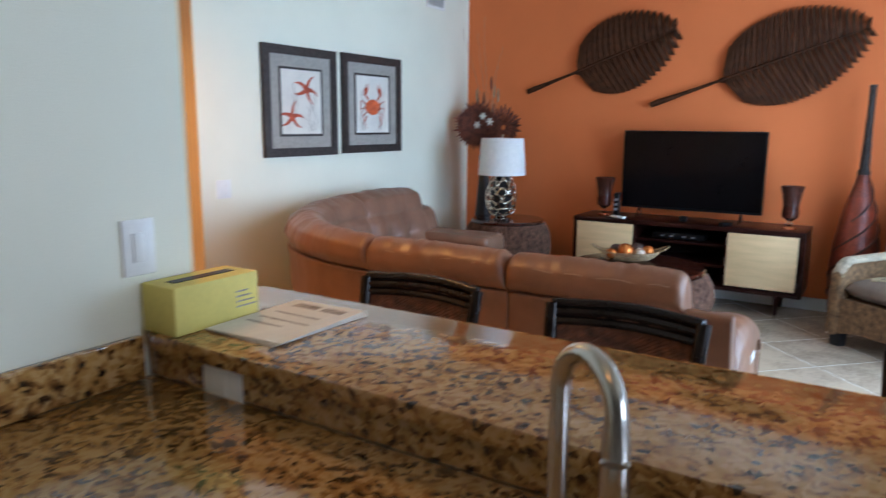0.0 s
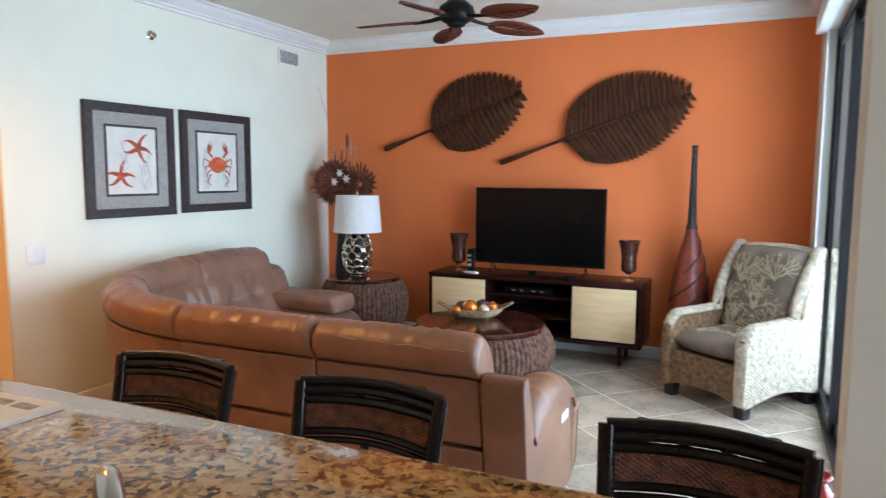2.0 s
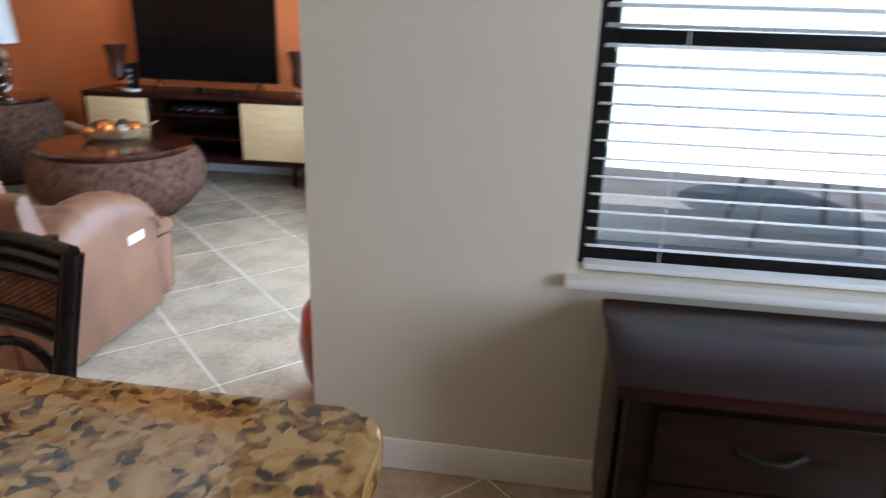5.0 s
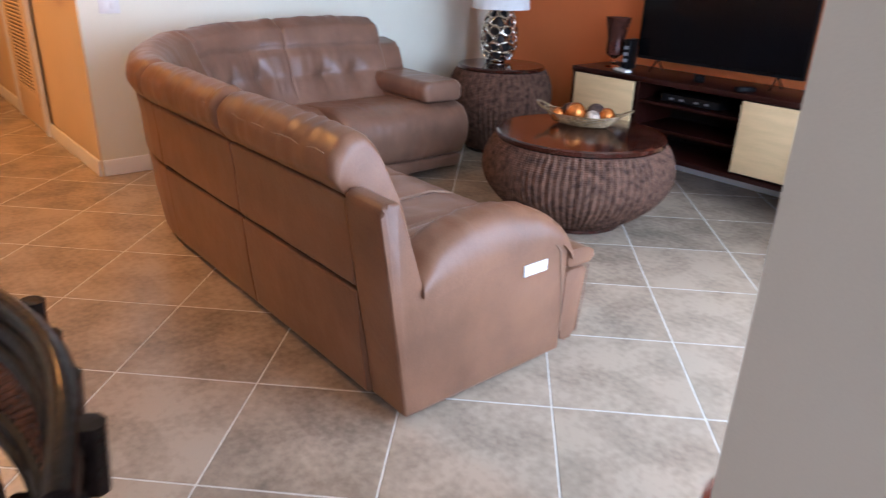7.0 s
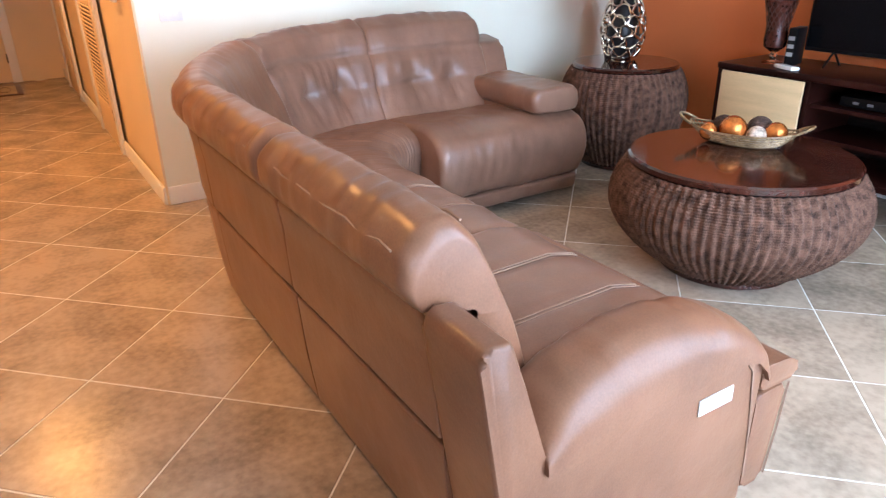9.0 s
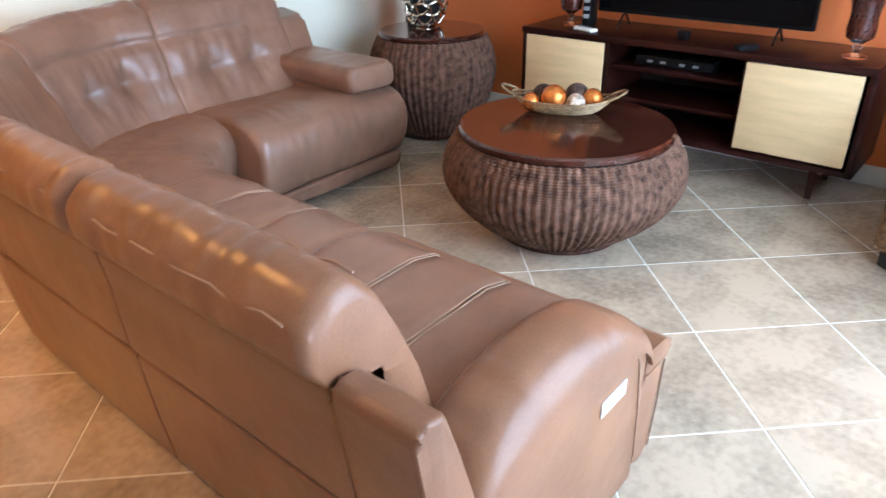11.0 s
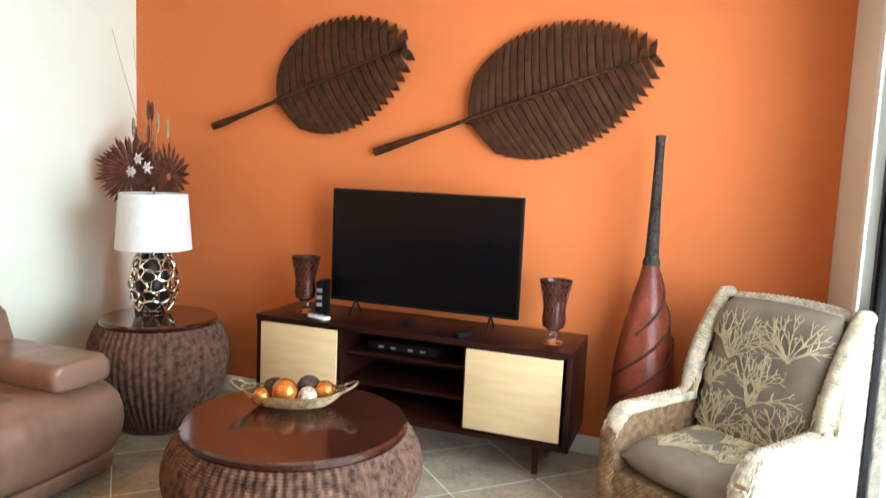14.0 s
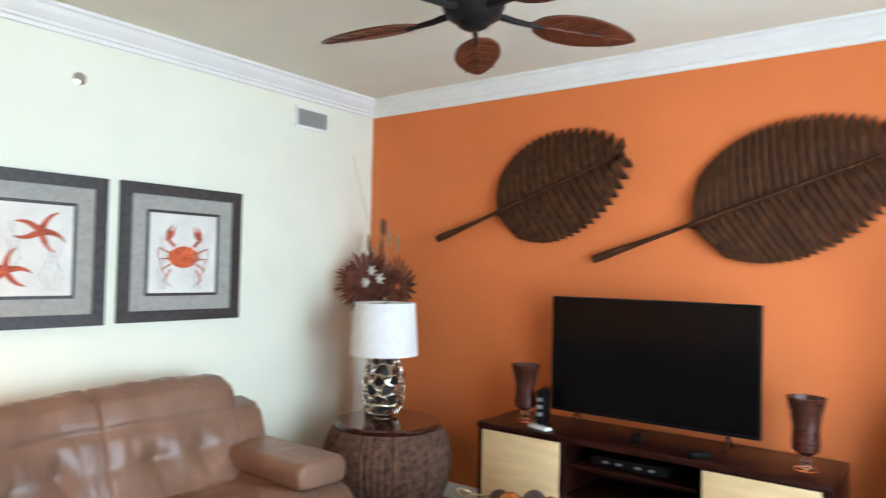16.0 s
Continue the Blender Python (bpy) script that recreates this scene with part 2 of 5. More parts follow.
def thing(name, label, category, m=None, group=""):
    ob = new(name)
    ob.empty_display_size = 0.1
    if m is not None:
        ob.matrix_world = m
    return tagged(ob, label, category, group)


def structure(name, bm, material, label="", smooth=30):
    return tagged(part(name, bm, material, None, label, smooth), category=name.split("_")[0], kind="structure")


def box(x0, x1, y0, y1, z0, z1, bevel=0.0, bm=None, seg=2):
    bm = bm or bmesh.new()
    vs = [bm.verts.new((x, y, z)) for x in (x0, x1) for y in (y0, y1) for z in (z0, z1)]
    fs = [bm.faces.new([vs[i] for i in f]) for f in ((0, 1, 3, 2), (4, 6, 7, 5), (0, 4, 5, 1), (2, 3, 7, 6), (0, 2, 6, 4), (1, 5, 7, 3))]
    if bevel:
        bmesh.ops.bevel(bm, geom=list({e for f in fs for e in f.edges}), offset=bevel, segments=seg, affect="EDGES", profile=0.5)
    return bm


def lathe(profile, seg=40, cx=0, cy=0, bm=None, wave=None):
    """Turned shape from (radius, z) pairs, closed on the axis where the radius is 0."""
    bm = bm or bmesh.new()
    rings = []
    for r, z in profile:
        if r < 1e-5:
            rings.append([bm.verts.new((cx, cy, z))])
        else:
            rings.append([bm.verts.new((cx + r * math.cos(a), cy + r * math.sin(a), z)) for a in (2 * math.pi * i / seg for i in range(seg))])
    for a, b in zip(rings, rings[1:]):
        for i in range(seg):
            j = (i + 1) % seg
            if len(a) == 1 and len(b) > 1:
                bm.faces.new((a[0], b[j], b[i]))
            elif len(b) == 1 and len(a) > 1:
                bm.faces.new((a[i], a[j], b[0]))
            elif len(a) > 1:
                bm.faces.new((a[i], a[j], b[j], b[i]))
    for ring in (rings[0], rings[-1]):
        if len(ring) > 2:
            bm.faces.new(ring)
    return bm


def tube(points, radius, seg=8, bm=None, closed=False):
    """A round rod along points; radius may be one number or one for each point."""
    bm = bm or bmesh.new()
    pts = [Vector(p) for p in points]
    n = len(pts)
    rad = [radius] * n if isinstance(radius, (int, float)) else list(radius)
    rings = []
    side = None
    for i, p in enumerate(pts):
        if closed:
            d = (pts[(i + 1) % n] - pts[i - 1]).normalized()
        else:
            d = (pts[min(i + 1, n - 1)] - pts[max(i - 1, 0)]).normalized()
        if side is None:
            side = d.orthogonal().normalized()
        side = (side - d * side.dot(d)).normalized()
        up = d.cross(side)
        rings.append([bm.verts.new(p + rad[i] * (math.cos(a) * side + math.sin(a) * up)) for a in (2 * math.pi * k / seg for k in range(seg))])
    for i in range(n if closed else n - 1):
        a, b = rings[i], rings[(i + 1) % n]
        for k in range(seg):
            j = (k + 1) % seg
            bm.faces.new((a[k], a[j], b[j], b[k]))
    if not closed:
        bm.faces.new(rings[0][::-1])
        bm.faces.new(rings[-1])
    return bm


def plate(outline, y0, y1, bevel=0.0, axis="y", bm=None):
    """A slab from an outline of two coordinates, extruded along the third."""
    bm = bm or bmesh.new()

    def at(u, v, w):
        return {"y": (u, w, v), "x": (w, u, v), "z": (u, v, w)}[axis]
    a = [bm.verts.new(at(u, v, y0)) for u, v in outline]
    b = [bm.verts.new(at(u, v, y1)) for u, v in outline]
    n = len(a)
    fs = [bm.faces.new(a), bm.faces.new(b[::-1])]
    for i in range(n):
        fs.append(bm.faces.new((a[i], b[i], b[(i + 1) % n], a[(i + 1) % n])))
    if bevel:
        es = [e for f in fs[:2] for e in f.edges]
        bmesh.ops.bevel(bm, geom=es, offset=bevel, segments=3, affect="EDGES", profile=0.5)
    return bm


def rounded(points, r=0.03, seg=4):
    """An outline with its corners rounded."""
    out = []
    n = len(points)
    for i in range(n):
        p, a, b = Vector(points[i]), Vector(points[i - 1]), Vector(points[(i + 1) % n])
        da, db = (a - p), (b - p)
        k = min(r, da.length * 0.45, db.length * 0.45)
        s, e = p + da.normalized() * k, p + db.normalized() * k
        for j in range(seg + 1):
            t = j / seg
            out.append(tuple((1 - t) ** 2 * s + 2 * t * (1 - t) * p + t * t * e))
    return out


def dense(profile, step=0.022):
    """Split a closed outline into short steps; says also how many each edge got."""
    counts = [max(1, int((Vector(b) - Vector(a)).length / step)) for a, b in zip(profile, profile[1:] + profile[:1])]
    return split(profile, counts), counts


def split(profile, counts):
    out = []
    for a, b, k in zip(profile, profile[1:] + profile[:1], counts):
        out += [tuple(Vector(a).lerp(Vector(b), i / k)) for i in range(k)]
    return out


def swept(profile, path, soft=0.05, caps=5, ripple=0.0, seed=0, dimples=(), creases=(), grooves=(), pleat=0.0, last=None):
    """A cushion: a closed profile of (inwards, z) carried along a plan path, turning into the profile last where one is given.
    Its ends are rounded by soft, its skin rippled and pleated; dimples and creases pull the front in, grooves the top down."""
    bm = bmesh.new()
    first, counts = dense(profile)
    other = split(last, counts) if last else first
    pts = [Vector(p) for p in path]
    dist = [0.0]
    for a, b in zip(pts, pts[1:]):
        dist.append(dist[-1] + (b - a).length)
    total = dist[-1]

    def at(s):
        for i in range(len(pts) - 1):
            if s <= dist[i + 1] or i == len(pts) - 2:
                t = (s - dist[i]) / (dist[i + 1] - dist[i])
                p = pts[i].lerp(pts[i + 1], t)
                d0 = (pts[i + 1] - pts[i]).normalized()
                dn = (pts[min(i + 2, len(pts) - 1)] - pts[min(i + 1, len(pts) - 2)]).normalized()
                dp = (pts[i] - pts[i - 1]).normalized() if i else d0
                d = ((d0 + dp).lerp(d0 + dn, t)).normalized()
                return p, Vector((d.y, -d.x))
    c0 = Vector((sum(p[0] for p in first) / len(first), sum(p[1] for p in first) / len(first)))
    big = max((Vector(p) - c0).length for p in first)
    stations = [(soft * (1 - math.cos(math.pi / 2 * i / caps)), 1 - soft / big * (1 - math.sin(math.pi / 2 * i / caps))) for i in range(caps)]
    n = max(2, int((total - 2 * soft) / 0.018))
    mid = [(soft + (total - 2 * soft) * i / n, 1.0) for i in range(n + 1)]
    ends = [(total - s, k) for s, k in reversed(stations)]
    rings = []
    for s, k in stations + mid + ends:
        p, inward = at(s)
        ring = []
        now = [Vector(u).lerp(Vector(v), s / total) for u, v in zip(first, other)]
        c = sum(now, Vector((0, 0))) / len(now)
        for r in now:
            q = c + (r - c) * k
            o = (r - c).normalized()
            v = Vector((p.x + inward.x * q.x, p.y + inward.y * q.x, q.y))
            w = 0.0
            if ripple:
                w += ripple * (noise.noise(Vector((v.x * 4 + seed, v.y * 4, v.z * 5))) + 0.5 * noise.noise(Vector((v.x * 13, v.y * 13 + seed, v.z * 6))))
            if pleat:
                w += pleat * noise.noise(Vector((s * 30 + seed, q.x * 7 + seed, q.y * 7))) * (0.4 + 0.6 * abs(noise.noise(Vector((s * 4, seed, 1.5)))) * 2)
            v += Vector((inward.x * o.x, inward.y * o.x, o.y)) * w
            if q.x > c.x and (dimples or creases):
                pull = sum(g * math.exp(-((q.y - z) / 0.018) ** 2) for z, g in creases)
                for sd, sz in dimples:
                    ds, dz = s - sd, q.y - sz
                    near = math.exp(-(ds * ds + dz * dz) / 0.004)
                    pull += 0.034 * near + 0.006 * near * math.cos(7 * math.atan2(dz, ds) + seed)
                    pull += 0.010 * math.exp(-(ds / 0.016) ** 2) * math.exp(-(dz / 0.12) ** 2)
                v -= Vector((inward.x, inward.y, 0)) * pull
            if grooves and q.y > c.y:
                v.z -= sum(0.014 * math.exp(-((s - g) / 0.02) ** 2) for g in grooves)
            ring.append(bm.verts.new(v))
        rings.append(ring)
    m = len(first)
    for a, b in zip(rings, rings[1:]):
        for i in range(m):
            j = (i + 1) % m
            bm.faces.new((a[i], a[j], b[j], b[i]))
    bm.faces.new(rings[0])
    bm.faces.new(rings[-1][::-1])
    return bm


def weave(surface, rows, waves, rad=0.006, amp=0.005, seg=4, alt=1, u0=0.0, u1=1.0, closed=False, per=6, bm=None):
    """Strands over a surface(u, v) -> place, normal: each row winds in and out, and the next row the other way."""
    verts, faces = [], []
    count = waves * per + (0 if closed else 1)
    for r in range(rows):
        v = (r + 0.5) / rows
        start = len(verts)
        up = None
        for i in range(count):
            u = u0 + (u1 - u0) * i / (waves * per)
            p, nrm = surface(u, v)
            q, _ = surface(u, min(1.0, v + 0.01))
            w, _ = surface(u, max(0.0, v - 0.01))
            up = (q - w).normalized()
            off = amp * math.cos(math.pi * waves * (u - u0) / (u1 - u0) * 2 + math.pi * (r % 2) * alt)
            jit = 0.12 * noise.noise(Vector((u * 40, v * 40, r)))
            for k in range(seg):
                a = 2 * math.pi * k / seg
                verts.append(p + nrm * (off + rad * math.cos(a)) + up * rad * 1.25 * (math.sin(a) + jit))
        for i in range(count if closed else count - 1):
            a0, b0 = start + i * seg, start + ((i + 1) % count) * seg
            for k in range(seg):
                j = (k + 1) % seg
                faces.append((a0 + k, a0 + j, b0 + j, b0 + k))
    me = bpy.data.meshes.new("weave")
    me.from_pydata([tuple(x) for x in verts], [], faces)
    if bm is None:
        bm = bmesh.new()
    bm.from_mesh(me)
    bpy.data.meshes.remove(me)
    return bm


def ball(r, x=0, y=0, z=0, u=20, v=12, bm=None):
    bm = bm or bmesh.new()
    bmesh.ops.create_uvsphere(bm, u_segments=u, v_segments=v, radius=r, matrix=Matrix.Translation((x, y, z)))
    return bm


# ---- the setting ----
X0, YB, XS, CZ = -0.055, 8.6, 4.17, 2.75   # white wall, orange wall, sliding-door wall, ceiling
HALLY = 5.37                               # hall wall
NY0, NY1, NX = 5.1, 5.3, 4.08              # window wall
structure("wall_west", box(X0 - 0.15, X0, HALLY, YB + 0.15, 0, CZ), WHITE)
structure("wall_north", box(X0, XS + 0.2, YB, YB + 0.15, 0, CZ), ORANGE, smooth=None)
structure("wall_hall", box(-5.0, X0 - 0.15, HALLY + 0.003, HALLY + 0.15, 0, CZ), HALL)
# sheet on the white wall's end, coloured as lit by the warm hall
structure("wall_hall_corner", box(X0 - 0.15, X0 - 0.002, HALLY - 0.012, HALLY - 0.0005, 0, CZ), HALL)
# wall with the sliding door: pier at the orange wall and a header
bm = box(XS, XS + 0.2, 8.0, YB, 0, CZ)
box(XS, XS + 0.2, NY1, 8.0, 2.42, CZ, bm=bm)
structure("wall_east", bm, BEIGE)
# window wall, with the opening of the window
WX0, WX1, WZ0, WZ1 = 4.82, 6.35, 0.68, 2.15
bm = box(NX, WX0, NY0, NY1, 0, CZ)
box(WX0, WX1, NY0, NY1, 0, WZ0, bm=bm)
box(WX0, WX1, NY0, NY1, WZ1, CZ, bm=bm)
box(WX1, 7.0, NY0, NY1, 0, CZ, bm=bm)
structure("wall_window", bm, BEIGE)
structure("wall_kitchen_west", box(1.96, 2.10, -0.6, 3.60, 0, CZ), WHITE)
# end face of the cream wall, with the hall's warm light in its colour
structure("wall_kitchen_end", box(1.963, 2.097, 3.6005, 3.612, 0, CZ), HALL)
# unseen walls closing the kitchen, kept dark so they reflect less
bm = box(7.0, 7.15, -0.6, 2.4, 0, CZ)
box(7.0, 7.15, 4.0, NY1, 0, CZ, bm=bm)
box(7.0, 7.15, 2.4, 4.0, 0, 0.7, bm=bm)
box(7.0, 7.15, 2.4, 4.0, 2.1, CZ, bm=bm)
structure("wall_kitchen_east", bm, TAUPE)
structure("wall_kitchen_south", box(1.96, 7.15, -0.75, -0.6, 0, CZ), TAUPE)
structure("wall_hall_south", box(-5.0, 1.96, 3.38, 3.52, 0, CZ), HALL)
structure("wall_hall_end", box(-5.15, -5.0, 3.42, HALLY + 0.15, 0, CZ), HALL)
bm = box(-5.15, XS + 0.2, 3.42, YB + 0.15, CZ, CZ + 0.12)
box(1.96, 7.15, -0.75, 3.42, CZ, CZ + 0.12, bm=bm)
box(XS + 0.2, 7.15, 3.42, NY1, CZ, CZ + 0.12, bm=bm)
structure("ceiling", bm, CEIL)


def strip(profile, a, b, inward):
    """A moulding: profile of (out of the wall, z) run from a to b on the plan."""
    bm = bmesh.new()
    rows = []
    for p in (a, b):
        rows.append([bm.verts.new((p[0] + inward[0] * o, p[1] + inward[1] * o, z)) for o, z in profile])
    n = len(profile)
    for i in range(n):
        j = (i + 1) % n
        bm.faces.new((rows[0][i], rows[0][j], rows[1][j], rows[1][i]))
    bm.faces.new(rows[0])
    bm.faces.new(rows[1][::-1])
    return bm


CROWN = [(0, CZ), (0.105, CZ), (0.105, CZ - 0.016), (0.088, CZ - 0.022), (0.075, CZ - 0.045), (0.05, CZ - 0.066), (0.03, CZ - 0.078), (0.03, CZ - 0.09),
         (0.016, CZ - 0.096), (0.016, CZ - 0.115), (0, CZ - 0.118)]
structure("crown_west", strip(CROWN, (X0, HALLY), (X0, YB), (1, 0)), TRIM, smooth=20)
structure("crown_north", strip(CROWN, (X0, YB), (XS, YB), (0, -1)), TRIM, smooth=20)
structure("crown_east", strip(CROWN, (XS, NY1), (XS, YB), (-1, 0)), TRIM, smooth=20)
BASE = [(0, 0.002), (0.014, 0.002), (0.014, 0.085), (0.008, 0.098), (0, 0.1)]
structure("baseboard_west", strip(BASE, (X0, HALLY), (X0, YB), (1, 0)), TRIM)
structure("baseboard_north", strip(BASE, (X0, YB), (XS, YB), (0, -1)), TRIM)
structure("baseboard_hall", strip(BASE, (-5.0, HALLY - 0.0125), (X0, HALLY - 0.0125), (0, -1)), TRIM)
structure("baseboard_window", strip(BASE, (NX, NY0), (7.0, NY0), (0, -1)), TRIM)

# ---- sliding door, window, doors ----
def frame_bars(x0, x1, y0, y1, z0, z1, w, along):
    """Four bars round an opening in a plane x = const (along 'y') or y = const (along 'x')."""
    bm = bmesh.new()
    if along == "y":
        for a, b, c, d in ((y0, y0 + w, z0, z1), (y1 - w, y1, z0, z1), (y0 + w, y1 - w, z0, z0 + w), (y0 + w, y1 - w, z1 - w, z1)):
            box(x0, x1, a, b, c, d, bm=bm)
    else:
        for a, b, c, d in ((x0, x0 + w, z0, z1), (x1 - w, x1, z0, z1), (x0 + w, x1 - w, z0, z0 + w), (x0 + w, x1 - w, z1 - w, z1)):
            box(a, b, y0, y1, c, d, bm=bm)
    return bm


slider = tagged(new("door_sliding"), "sliding glass door in dark bronze frame", "door", kind="structure")
part("door_frame", frame_bars(XS + 0.05, XS + 0.15, NY1 + 0.002, 7.998, 0.0, 2.418, 0.05, "y"), BRONZE, slider)
for k, (a, b) in enumerate(((5.36, 6.34), (6.26, 7.24), (7.16, 7.94))):
    o = 0.06 + 0.03 * (k % 2)
    sash = part("sash", frame_bars(XS + o, XS + o + 0.028, a, b, 0.052, 2.366, 0.06, "y"), BRONZE, slider)
    pane = part("pane", box(XS + o + 0.011, XS + o + 0.017, a + 0.06, b - 0.06, 0.112, 2.306), PANE, sash, smooth=None)
    pane.visible_shadow = False
bm = box(XS - 0.012, XS - 0.0015, 7.92, 8.0, 0.0, 2.50, 0.003)
structure("trim_slider", bm, TRIM, "white painted door casing")
valance = thing("blind_headrail", "white headrail for vertical blinds above the sliding door", "blind")
part("valance", box(XS - 0.075, XS - 0.003, NY1 + 0.02, 8.02, 2.40, 2.50, 0.008), TRIM, valance)

win = tagged(new("window_1"), "dark framed window with white horizontal blinds", "window", kind="structure")
part("window_frame", frame_bars(WX0 + 0.001, WX1 - 0.001, NY0 + 0.09, NY0 + 0.15, WZ0 + 0.001, WZ1 - 0.001, 0.05, "x"), BRONZE, win)
part("mullion", box(WX0 + 0.051, WX1 - 0.051, NY0 + 0.10, NY0 + 0.14, 1.26, 1.30, 0.004), BRONZE, win)
pane = part("pane", box(WX0 + 0.051, WX1 - 0.051, NY0 + 0.117, NY0 + 0.123, WZ0 + 0.05, WZ1 - 0.05), PANE, win, smooth=None)
pane.visible_shadow = False
part("window_sill", box(WX0 - 0.03, WX1 + 0.03, NY0 - 0.05, NY0 + 0.089, WZ0 - 0.028, WZ0 - 0.001, 0.006), TRIM, win)
blind = thing("window_blind", "white horizontal slat blind lowered over the window", "blind")
part("headrail", box(WX0 + 0.015, WX1 - 0.015, NY0 + 0.02, NY0 + 0.075, WZ1 - 0.05, WZ1 - 0.002, 0.004), SLATE, blind)
slat_me = mesh_of("slat", plate([(-0.024, 0.004), (-0.012, 0.008), (0.0, 0.0095), (0.012, 0.008), (0.024, 0.004), (0.012, 0.005), (0.0, 0.0065), (-0.012, 0.005)], WX0 + 0.02, WX1 - 0.02, axis="x"), SLATE)
z = WZ0 + 0.06
while z < WZ1 - 0.06:
    s = new("slat", slat_me)
    s.parent = blind
    s.matrix_basis = pose(0, NY0 + 0.047, z, -12)
    z += 0.047
part("bottom_rail", box(WX0 + 0.02, WX1 - 0.02, NY0 + 0.022, NY0 + 0.072, WZ0 + 0.004, WZ0 + 0.022, 0.004), SLATE, blind)
for x in (WX0 + 0.22, WX1 - 0.22):
    part("ladder_cord", tube([(x, NY0 + 0.075, WZ0 + 0.02), (x, NY0 + 0.075, WZ1 - 0.04)], 0.0016, 5), SLATE, blind)

# doors of the hall: a louvred closet door, a plain one, and the entry door at the end
def hall_door(name, label, m, louvred):
    d = tagged(new(name), label, "door", kind="structure")
    d.matrix_world = m
    leaf = box(-0.4, 0.4, -0.030, -0.016, 0.012, 2.03, 0.004)
    part("leaf", leaf, HALL, d)
    if louvred:
        part("louvre_frame", frame_bars(-0.29, 0.29, -0.040, -0.0305, 0.25, 0.98, 0.03, "x"), HALL, d)
        slat = mesh_of("louvre", box(-0.258, 0.258, -0.004, 0.004, -0.011, 0.011), HALL)
        for i in range(24):
            o = new("louvre", slat)
            o.parent = d
            o.matrix_basis = pose(0, -0.0365, 0.296 + i * 0.0278, 38)
        # dark sheet behind the slats, its colour stands for the shade between them
        part("louvre_shadow_board", box(-0.259, 0.259, -0.0312, -0.0302, 0.281, 0.949), DARKSTRAP, d)
        part("panel", box(-0.27, 0.27, -0.040, -0.031, 1.12, 1.85, 0.006), HALL, d)
    else:
        for z0, z1 in ((0.2, 0.95), (1.1, 1.85)):
            part("panel", box(-0.27, 0.27, -0.040, -0.031, z0, z1, 0.006), HALL, d)
    bm = box(-0.49, -0.402, -0.042, -0.0165, 0, 2.12, 0.004)
    box(0.402, 0.49, -0.042, -0.0165, 0, 2.12, 0.004, bm=bm)
    box(-0.40, 0.40, -0.042, -0.0165, 2.034, 2.12, 0.004, bm=bm)
    part("casing", bm, TRIM, d)
    part("door_handle", tube([(-0.35, -0.03, 1.0), (-0.35, -0.075, 1.0), (-0.24, -0.075, 1.0)], 0.011), BRONZE, d, "dark metal lever handle")
    for z in (0.25, 1.0, 1.8):
        part("hinge", tube([(0.401, -0.034, z - 0.045), (0.401, -0.034, z + 0.045)], 0.009, 8), BRONZE, d)


hall_door("door_1", "pale louvred closet door in painted casing", pose(-1.75, HALLY - 0.001, 0), True)
hall_door("door_2", "pale panelled hall door in painted casing", pose(-3.9, HALLY - 0.001, 0), False)
hall_door("door_3", "pale panelled entry door at the hall end", pose(-4.9995, 4.45, 0, 0, 0, 90), False)
mat_rug = thing("door_mat", "patterned door mat with dark border before the entry", "rug", pose(-4.45, 4.45, 0.0008))
part("border", box(-0.30, 0.30, -0.45, 0.45, 0, 0.008, 0.003), DARKSTRAP, mat_rug)
part("field", box(-0.25, 0.25, -0.40, 0.40, 0.0082, 0.011), CORAL, mat_rug)
for k in range(5):
    part("woven_figure", tube([(0.16 * math.cos(a), -0.30 + 0.15 * k + 0.05 * math.sin(a), 0.0115) for a in (2 * math.pi * i / 20 for i in range(20))], 0.004, 4, None, True), DARKSTRAP, mat_rug)
alarm = thing("door_chime", "small white chime box high on the hall wall", "chime", pose(-0.355, HALLY - 0.013, 2.05))
part("housing", box(-0.075, 0.075, -0.04, 0, -0.05, 0.05, 0.008), PLASTICW, alarm)

# ---- vent, sprinkler, switches, outlets ----
vent = thing("air_vent", "white wall air vent with narrow louvres near the ceiling", "vent")
bm = frame_bars(X0, X0 + 0.012, 7.85, 8.14, 2.44, 2.585, 0.018, "y")
part("frame", bm, TRIM, vent)
# black sheet on the wall stands for the shade of the duct
part("backing", box(X0 + 0.0005, X0 + 0.002, 7.868, 8.122, 2.458, 2.567), BLACKPLASTIC, vent)
louv = mesh_of("louvre", box(X0 + 0.003, X0 + 0.010, -0.0017, 0.0017, 2.459, 2.566), TRIM)
for i in range(15):
    o = new("louvre", louv)
    o.parent = vent
    o.matrix_basis = pose(0, 7.884 + i * 0.0158, 0)
sp = thing("sprinkler_head", "small round chrome sprinkler head on the white wall", "sprinkler")
bm = lathe([(0, 0), (0.03, 0), (0.032, 0.004), (0.012, 0.01), (0.01, 0.03), (0.018, 0.032), (0.018, 0.036), (0, 0.036)], 20)
o = part("escutcheon", bm, CHROME, sp)
sp.matrix_world = pose(X0, 6.455, 2.433, 0, 90, 0)


def wall_plate(name, label, m, wide=0.115, high=0.117, toggles=2, kind="switch"):
    t = thing(name, label, kind, m)
    part("cover", box(-wide / 2, wide / 2, -0.006, 0, -high / 2, high / 2, 0.003), PLASTICW, t)
    for i in range(toggles):
        x = (i - (toggles - 1) / 2) * 0.046
        part("rocker", box(x - 0.016, x + 0.016, -0.009, -0.0062, -0.033, 0.033, 0.002), PLASTICW, t)
    return t


wall_plate("light_switch", "white double light switch plate on the white wall", pose(X0, 5.535, 1.01, 0, 0, 90))
